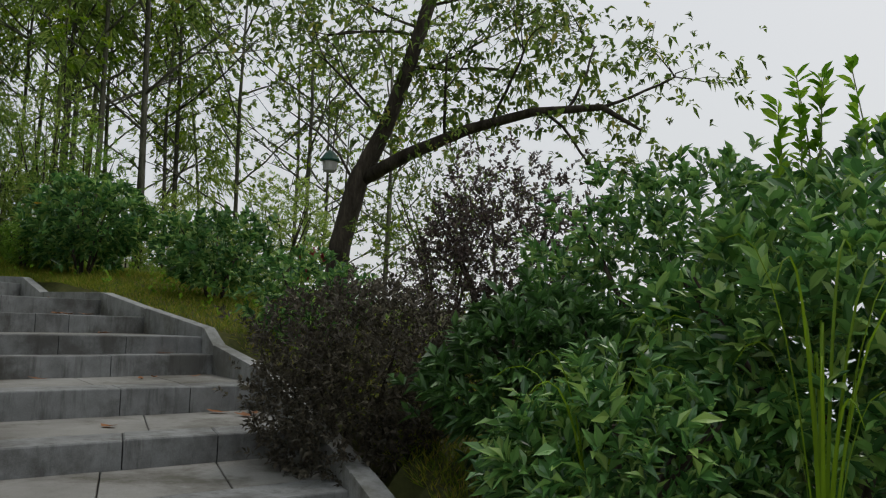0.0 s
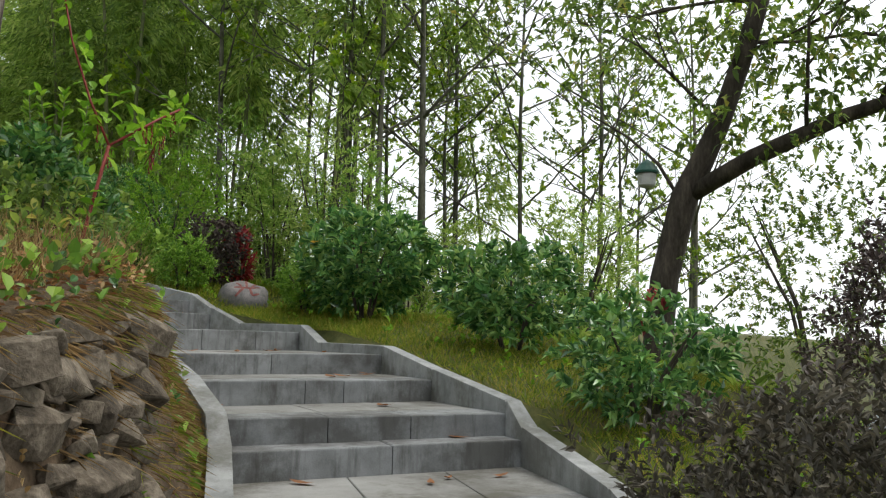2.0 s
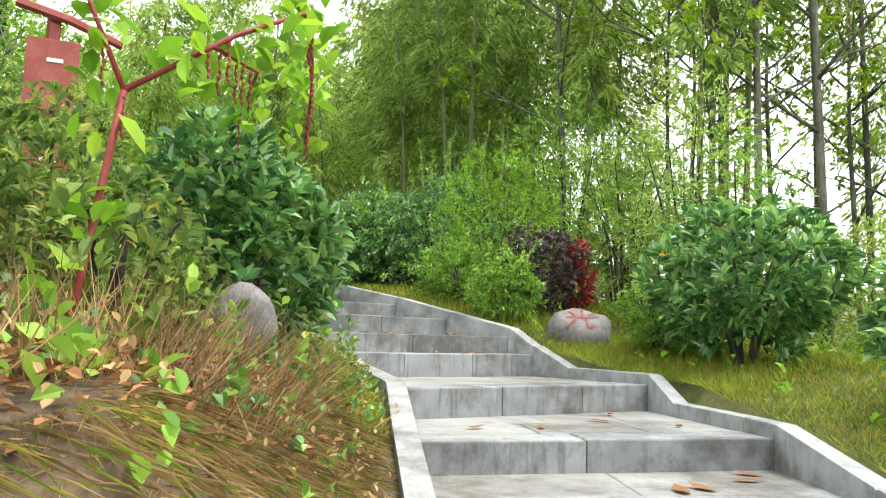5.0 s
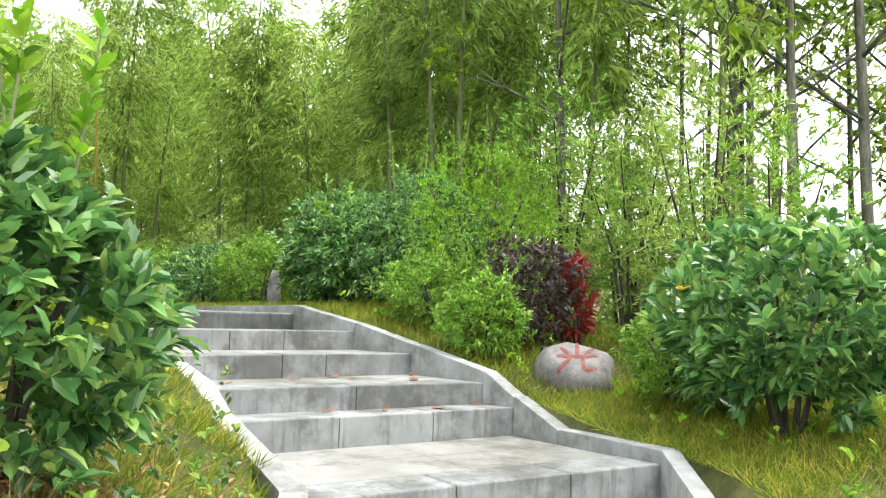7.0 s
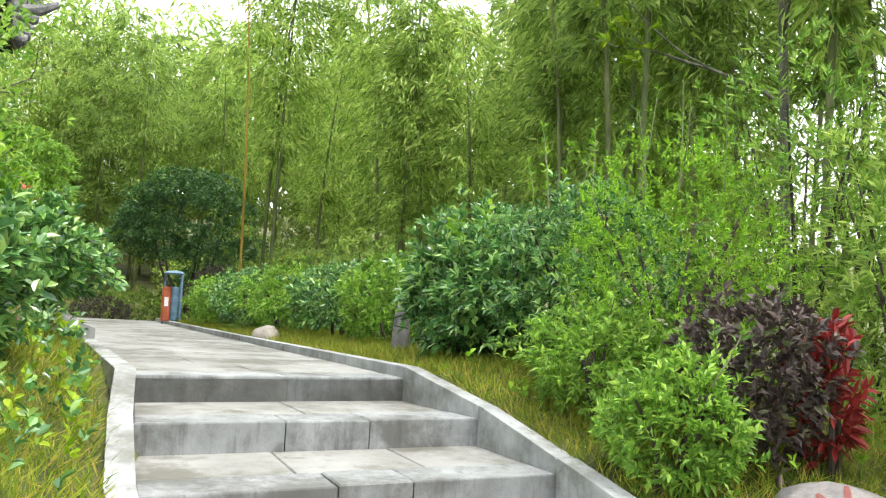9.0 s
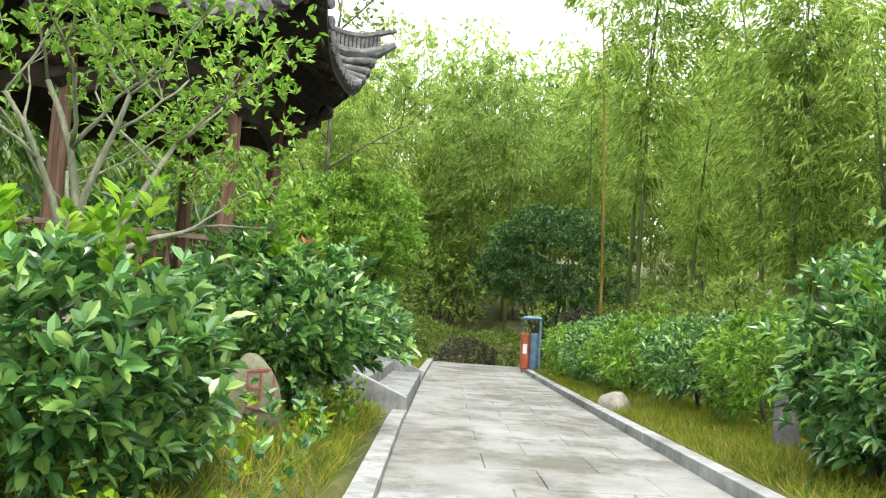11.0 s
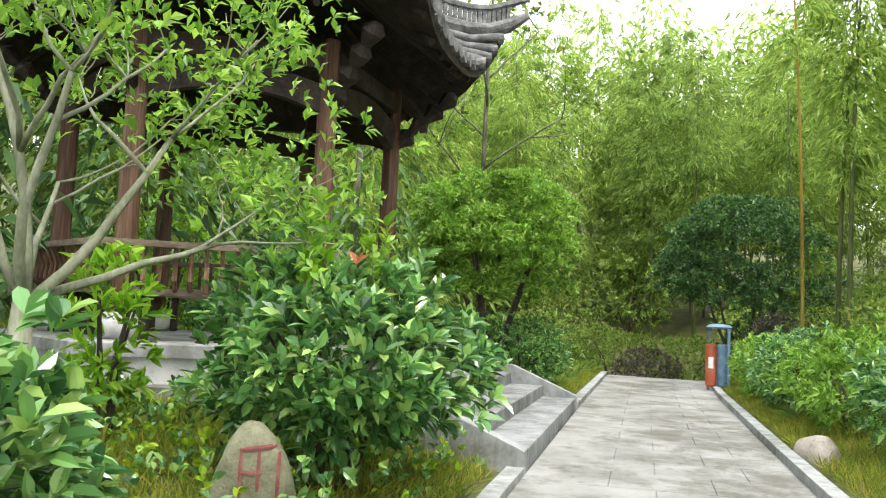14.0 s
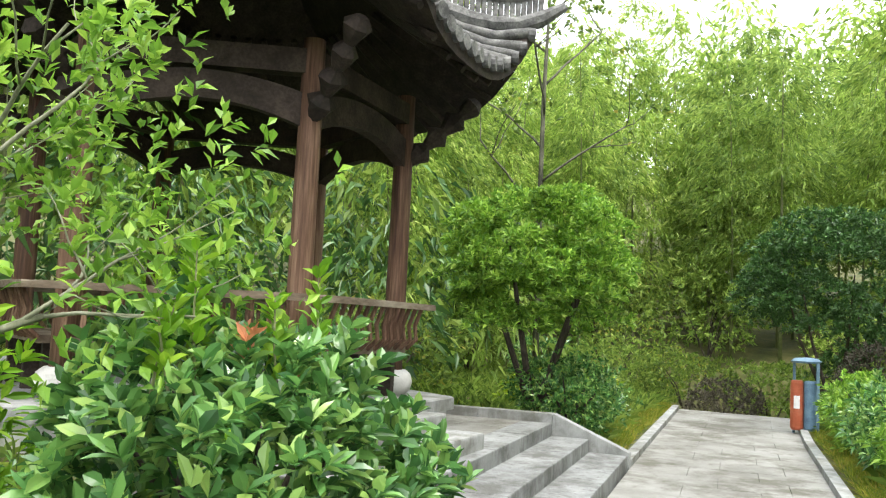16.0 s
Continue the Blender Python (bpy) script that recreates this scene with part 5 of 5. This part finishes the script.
tree_masters = [wood_tree(301, 9.0, L_TREE), wood_tree(302, 10.5, L_TREE), wood_tree(303, 9.0, L_YELLOW)]

def stand(master, x, y, turn, scale=1.0):
    m = pose(x, y, ground_z(x, y) - 0.05, 0, 0, turn)
    ob = copy_thing(master, m)
    ob.scale = (scale, scale, scale)
    return ob

rw = random.Random(44)
first = set()
def put(master, x, y, s=1.0):
    """The first one of a kind is the master itself."""
    if master.name not in first:
        first.add(master.name)
        master.matrix_world = pose(x, y, ground_z(x, y) - 0.05, 0, 0, rw.uniform(0, 360))
        return
    stand(master, x, y, rw.uniform(0, 360), s)

put(masters[5], -24.5, 11.35)
put(masters[1], -26.9, 12.1, 1.0)
put(masters[1], -26.0, 12.2, 1.0)
zones = [  # x range, y range, how many, masters
    ((-46, -33), (-2, 7.0), 26, (0, 1, 2, 4)), ((-46, -34), (10.5, 18), 22, (0, 1, 4, 2)), ((-42, -36), (6, 11), 10, (2, 2, 4)),
    ((-33, -23), (-6, 3.0), 24, (0, 2, 3, 4)), ((-23, -15), (-7, -0.5), 18, (2, 3, 0)), ((-33, -22), (14, 20), 17, (0, 1, 2, 4)),
    ((-22, -15), (16, 21), 15, (0, 2, 3)), ((-15, -9), (-6, 1.5), 12, (2, 3))]
for (x0, x1), (y0, y1), n, which in zones:
    for i in range(n):
        put(masters[rw.choice(which)], rw.uniform(x0, x1), rw.uniform(y0, y1), rw.uniform(0.8, 1.15))
for i in range(16):
    put(tree_masters[rw.choice((0, 1, 2))], rw.uniform(-17, -5), rw.uniform(16, 23), rw.uniform(0.85, 1.2))
for i in range(6):
    put(masters[rw.choice((1, 3))], rw.uniform(-17, -9), rw.uniform(15, 20), rw.uniform(0.9, 1.1))
for i in range(4):
    put(tree_masters[2], rw.uniform(-14.5, -8), rw.uniform(15.5, 20.5), rw.uniform(0.85, 1.1))
for i in range(2):
    put(masters[0], rw.uniform(-16, -9), rw.uniform(19, 23), rw.uniform(0.9, 1.1))
for x, y in ((-28.2, 4.6), (-9.5, 1.0), (-11, 4.0), (-23.5, 3.5)):
    put(tree_masters[0], x, y, 1.2)

# far woods closing the view behind the bamboo
def far_woods(label, ways, n_plumes, tall, mats, seed, per=260, leaf=0.5, foot=0.2):
    """Feathery plumes of far bamboo and trees along a line of ground points."""
    rng = np.random.default_rng(seed)
    for mat, share in mats:
        k = int(n_plumes * share)
        u = rng.uniform(0, len(ways) - 1.001, k)
        i = u.astype(int)
        w = np.array(ways, float)
        xy = w[i] + (w[i + 1] - w[i]) * (u - i)[:, None] + rng.normal(size=(k, 2)) * 2.2
        z0 = terrain(xy[:, 0], xy[:, 1])
        h = tall * rng.uniform(0.6, 1.12, k)
        f = foot + (1 - foot) * rng.random((k, per)) ** 0.8
        a = rng.uniform(0, math.tau, (k, per))
        rad = (0.5 + 1.5 * np.sin(np.clip(f, 0.02, 1) * math.pi * 0.93)) * rng.uniform(0.45, 1.0, (k, per))
        lean = rng.normal(size=(k, 2)) * 0.8
        b = np.stack([xy[:, :1] + np.cos(a) * rad + lean[:, :1] * f ** 2, xy[:, 1:] + np.sin(a) * rad + lean[:, 1:] * f ** 2, z0[:, None] + 0.2 + h[:, None] * f], -1).reshape(-1, 3)
        way = np.stack([np.cos(a), np.sin(a), -0.5 + 0 * a], -1).reshape(-1, 3) + rng.normal(size=b.shape) * 0.5
        tagged(part("far_woods", raw(blade_mesh(b, way, leaf, leaf * 0.3, rng, 0.35)), mat), label, "woods", kind="stuff")

far_woods("dense feathery green wood on the hill beyond the path", [(-47, -8), (-49, 4), (-49, 12), (-44, 21)], 115, 11, ((L_BAMBOO, 0.55), (L_BAMBOOSHADED, 0.45)), 401)
far_woods("dense shaded green wood behind the pavilion", [(-44, -9), (-32, -11), (-20, -11), (-10, -9)], 120, 13.5, ((L_BAMBOOSHADED, 0.6), (L_TREE, 0.4)), 402)
far_woods("dense green wood at the lake side of the path", [(-40, 21), (-32, 23), (-25, 25)], 48, 12.5, ((L_BAMBOOSHADED, 0.5), (L_BAMBOO, 0.5)), 403)
far_woods("low green thicket on the slope behind the bank", [(-30, 1.5), (-24, 0), (-17, 0.0), (-12, 0.8)], 40, 3.6, ((L_DARK, 0.6), (L_BAMBOOSHADED, 0.4)), 404, 240, 0.3, 0.0)

# ---- ground cover ----
def cover(name, label, polygon_test, n, length, width, mat, seed, xr, yr, droop=0.35, up=1.2, spread=0.5):
    rng = np.random.default_rng(seed)
    x, y = rng.uniform(*xr, n), rng.uniform(*yr, n)
    keep = polygon_test(x, y)
    x, y = x[keep], y[keep]
    b = np.stack([x, y, terrain(x, y) - 0.01], 1)
    gx, gy = (terrain(x + 0.08, y) - terrain(x - 0.08, y)) / 0.16, (terrain(x, y + 0.08) - terrain(x, y - 0.08)) / 0.16
    gx, gy = np.clip(gx, -0.7, 0.7), np.clip(gy, -0.7, 0.7)
    way = rng.normal(size=b.shape) * np.array([1, 1, 0.4]) * spread + np.array([0, 0, up]) + np.stack([-gx, -gy, 0 * gx], 1) * 0.55
    ob = part(name, raw(blade_mesh(b, way, length, width, rng, droop, 0.37 if width < 0.009 else 0.0)), mat)
    return tagged(ob, label, "grass", kind="stuff")

cover("grass", "yellow-green grass and weeds along the path", lambda x, y: off_path(x, y, 0.14, 2.6), 330000, 0.19, 0.0075, L_GRASS, 70, (-29, -6), (5.5, 14))
cover("meadow_grass", "short grass beside the lower steps", lambda x, y: off_path(x, y, 0.13, 2.4, -1), 150000, 0.12, 0.007, L_GRASS, 71, (-8.5, 0), (5, 14))
cover("dry_grass", "dry straw-brown grass hanging on the bank", lambda x, y: off_path(x, y, 0.12, 2.2, 1) & (~on_wall(x, y) | (np.sin(x * 37) * np.sin(y * 41) > 0.35)), 46000, 0.18, 0.0035, L_DRY, 72, (-6.8, -2.3), (4.6, 9.5), 0.9, 0.9, 0.6)
cover("dry_stalks", "tall dry straw-brown stalks on the bank top", lambda x, y: off_path(x, y, 0.42, 2.4, 1) & ~on_wall(x, y), 10000, 0.42, 0.0038, L_DRY, 74, (-6.0, -2.9), (4.8, 8.6), 0.25, 1.3, 0.42)
cover("bank_grass", "green grass tufts hanging over the kerb of the bank", lambda x, y: off_path(x, y, 0.12, 1.6, 1) & ~on_wall(x, y), 11000, 0.2, 0.0045, L_GRASS, 73, (-7.5, -2.3), (4.6, 9.8), 0.95, 0.9, 0.5)

def weeds(name, label, n, leaf, mat, seed, xr, yr, side, lo=0.2, hi=2.5, rise=0.25, per=4, wall=0.16):
    rng = np.random.default_rng(seed)
    x, y = rng.uniform(*xr, n), rng.uniform(*yr, n)
    keep = off_path(x, y, lo, hi, side) & (~on_wall(x, y) | (rng.random(n) < wall))
    x, y = x[keep], y[keep]
    p = np.stack([x, y, terrain(x, y) + rng.uniform(0.03, rise, len(x))], 1)
    b, way = sprigs(p, rng.normal(size=p.shape) * 0.3 + np.array([0, 0, 1]), per, rng)
    if name == "dead_leaves":
        way[:, 2] *= 0.2
    ob = part(name, raw(oval_mesh(b, way, leaf, leaf * 0.55, rng)), mat)
    return tagged(ob, label, "weeds", kind="stuff")
weeds("weeds", "broad-leaved green weeds on the bank", 1100, 0.05, L_TREE, 90, (-7.5, -2.8), (4.5, 9.5), 1, 0.25, 2.2, 0.4)
weeds("weeds", "small bright weeds in the grass before the pavilion", 900, 0.06, L_YELLOW, 91, (-16, -8), (6.2, 9.5), 1, 0.2, 2.6, 0.3)
weeds("weeds", "dark small weeds in the grass before the pavilion", 900, 0.07, L_GLOSSY, 92, (-16, -8), (6.2, 9.5), 1, 0.2, 2.8, 0.35)
weeds("weeds", "small green weeds beside the steps", 800, 0.06, L_BRIGHT, 93, (-12, 0), (8, 14), -1, 0.25, 2.0, 0.2)
weeds("weeds", "green undergrowth weeds on the bank top", 1500, 0.065, L_TREE, 94, (-9, -3.2), (3.5, 8.5), 1, 1.1, 3.5, 0.5)
weeds("dead_leaves", "brown dead leaves lying on the bank", 11000, 0.042, L_FALLEN, 95, (-6.5, -2.2), (4.8, 9.0), 1, 0.3, 1.8, 0.10, 1)

# fallen leaves on the treads
rl = random.Random(12)
for i in range(34):
    k = rl.randrange(4, 13)
    l0, r0, z = RISERS[k]
    l1, r1, _ = RISERS[k + 1]
    u = rl.choice((rl.uniform(0.6, 0.97), rl.uniform(0.03, 0.97)))
    c = lerp(lerp(l0, r0, u), lerp(l1, r1, u), rl.uniform(0.35, 0.9))
    bm = bmesh.new()
    L = rl.uniform(0.05, 0.10)
    vs = [bm.verts.new((math.cos(a) * L * sx, math.sin(a) * L * 0.45, 0.004 + h)) for a, sx, h in ((0, 1, 0.018), (1.1, 0.7, 0.006), (2.2, 0.7, 0.004), (3.14, 1, 0.012), (4.1, 0.7, 0.0), (5.2, 0.7, 0.008))]
    m = bm.verts.new((0, 0, 0.0035))
    for a, b in zip(vs, vs[1:] + vs[:1]):
        bm.faces.new((a, b, m))
    ob = part("fallen_leaf", bm, L_FALLEN)
    ob.matrix_world = pose(c[0], c[1], z + 0.002, 0, 0, rl.uniform(0, 360))
    tagged(ob, "curled brown fallen leaf on a stone tread", "leaf", "fallen leaves on the steps")

# undergrowth closing the end of the path
for i, (x, y, rr_, h, m) in enumerate(((-31.5, 7.2, 1.2, 1.3, L_TREE), (-32.5, 9.0, 1.3, 1.5, L_BAMBOOSHADED), (-30.5, 5.6, 1.3, 1.4, L_BAMBOOSHADED), (-27.0, 5.8, 1.1, 1.0, L_TREE), (-24.6, 6.2, 1.0, 0.9, L_YELLOW), (-33.5, 5.5, 1.4, 2.0, L_TREE), (-28.5, 12.0, 1.2, 1.6, L_TREE), (-34.0, 11.0, 1.5, 2.2, L_BAMBOO), (-26.0, 13.5, 1.3, 1.8, L_BAMBOOSHADED))):
    shrub("undergrowth_shrub", "mixed green undergrowth shrub under the bamboo", x, y, rr_, rr_, h, 0.12, 150 + i, m, 420, 7, 0.35, group="undergrowth under the bamboo")

# arching grass at the foot of the steps
def arching_grass(x, y, n, tall, seed):
    r = random.Random(seed)
    t = thing("tall_grass", "arching yellow-green tall grass tuft beside the steps", "grass", (x, y, ground_z(x, y) - 0.02))
    for i in range(n):
        a, h, reach = r.uniform(0, math.tau), tall * r.uniform(0.7, 1.1), r.uniform(0.25, 0.55)
        bm = bmesh.new()
        N = 9
        last = None
        for k in range(N + 1):
            u = k / N
            c = Vector((math.cos(a) * reach * u ** 1.5, math.sin(a) * reach * u ** 1.5, h * math.sin(min(u * 1.25, 1.25) * math.pi / 2 * 1.0)))
            w = 0.006 * (1 - u) ** 0.6 + 0.001
            side = Vector((-math.sin(a), math.cos(a), 0)) * w
            row = (bm.verts.new(c - side), bm.verts.new(c + Vector((0, 0, -0.003))), bm.verts.new(c + side))
            if last:
                bm.faces.new((last[0], last[1], row[1], row[0]))
                bm.faces.new((last[1], last[2], row[2], row[1]))
            last = row
        part("blade", bm, L_YELLOW, t)
arching_grass(1.15, 5.55, 14, 1.25, 1)
arching_grass(0.45, 6.0, 8, 0.95, 2)

# yellow flower on the large shrub
flower = thing("flower", "single yellow flower on the glossy shrub", "flower", (-7.05, 12.02, 2.24))
for k in range(6):
    a = k * math.tau / 6
    v, f = oval_mesh(np.zeros((1, 3)), np.array([[math.cos(a), math.sin(a), 0.5]]), 0.06, 0.04, np.random.default_rng(k))
    part("petal", (v.tolist(), f.tolist()), L_FLOWER, flower)

cover("hanging_grass", "dry and green grass hanging over the bank to the kerb", lambda x, y: off_path(x, y, 0.02, 0.5, 1) & (x < -3.25 - 0.2 * np.sin(y * 9)), 17000, 0.17, 0.0045, L_GRASS, 78, (-6.6, -3.1), (6.6, 9.6), 0.9, 1.0, 0.75)
cover("hanging_straw", "straw-brown withered grass hanging over the bank", lambda x, y: off_path(x, y, 0.02, 0.6, 1) & (x < -2.95 - 0.3 * np.sin(y * 11)), 22000, 0.2, 0.0035, L_DRY, 79, (-6.2, -2.9), (6.2, 9.4), 0.9, 1.0, 0.75)
cover("undergrowth_grass", "rank green undergrowth grass under the bamboo", lambda x, y: off_path(x, y, 0.4, 30), 34000, 0.38, 0.03, L_BAMBOOSHADED, 75, (-36, -20), (-1, 16), 0.35, 1.0, 0.55)
cover("undergrowth_grass", "rank green grass behind the pavilion and bank", lambda x, y: off_path(x, y, 2.2, 30, 1), 26000, 0.34, 0.025, L_TREE, 76, (-22, -5), (-3, 7), 0.35, 1.0, 0.55)
cover("undergrowth_grass", "fine green grass on the slope to the lake", lambda x, y: off_path(x, y, 2.0, 30, -1), 26000, 0.30, 0.02, L_BAMBOO, 77, (-16, 3), (8, 19), 0.35, 1.0, 0.55)
weeds("weeds", "dark green low weeds among the bank stones", 700, 0.05, L_GLOSSY, 96, (-7.2, -2.8), (4.8, 9.4), 1, 0.12, 2.0, 0.22)
weeds("weeds", "yellow-green creeping weeds over the bank", 240, 0.055, L_MID, 97, (-7.2, -2.8), (4.8, 9.4), 1, 0.12, 2.2, 0.5)
weeds("withered_leaves", "withered straw-coloured leaves on the bank", 1900, 0.035, L_DRY, 98, (-6.8, -2.3), (4.8, 9.2), 1, 0.05, 2.2, 0.2, 3, 0.6)
shrub("shrub", "green leafy shrub at the lake edge", 2.5, 7.5, 0.9, 0.8, 1.7, 0.11, 69, L_GLOSSY, 480, 8, 0.36)
shrub("shrub", "light green shrub beside the pokeweed on the bank", -5.0, 7.35, 0.4, 0.36, 0.7, 0.06, 70, L_TREE, 260, 7, 0.45)
weeds("creeper_leaves", "large fresh green creeper leaves over the bank stones", 330, 0.085, L_MID, 99, (-4.4, -2.3), (4.9, 8.2), 1, 0.0, 0.75, 0.16, 2, 1.0)
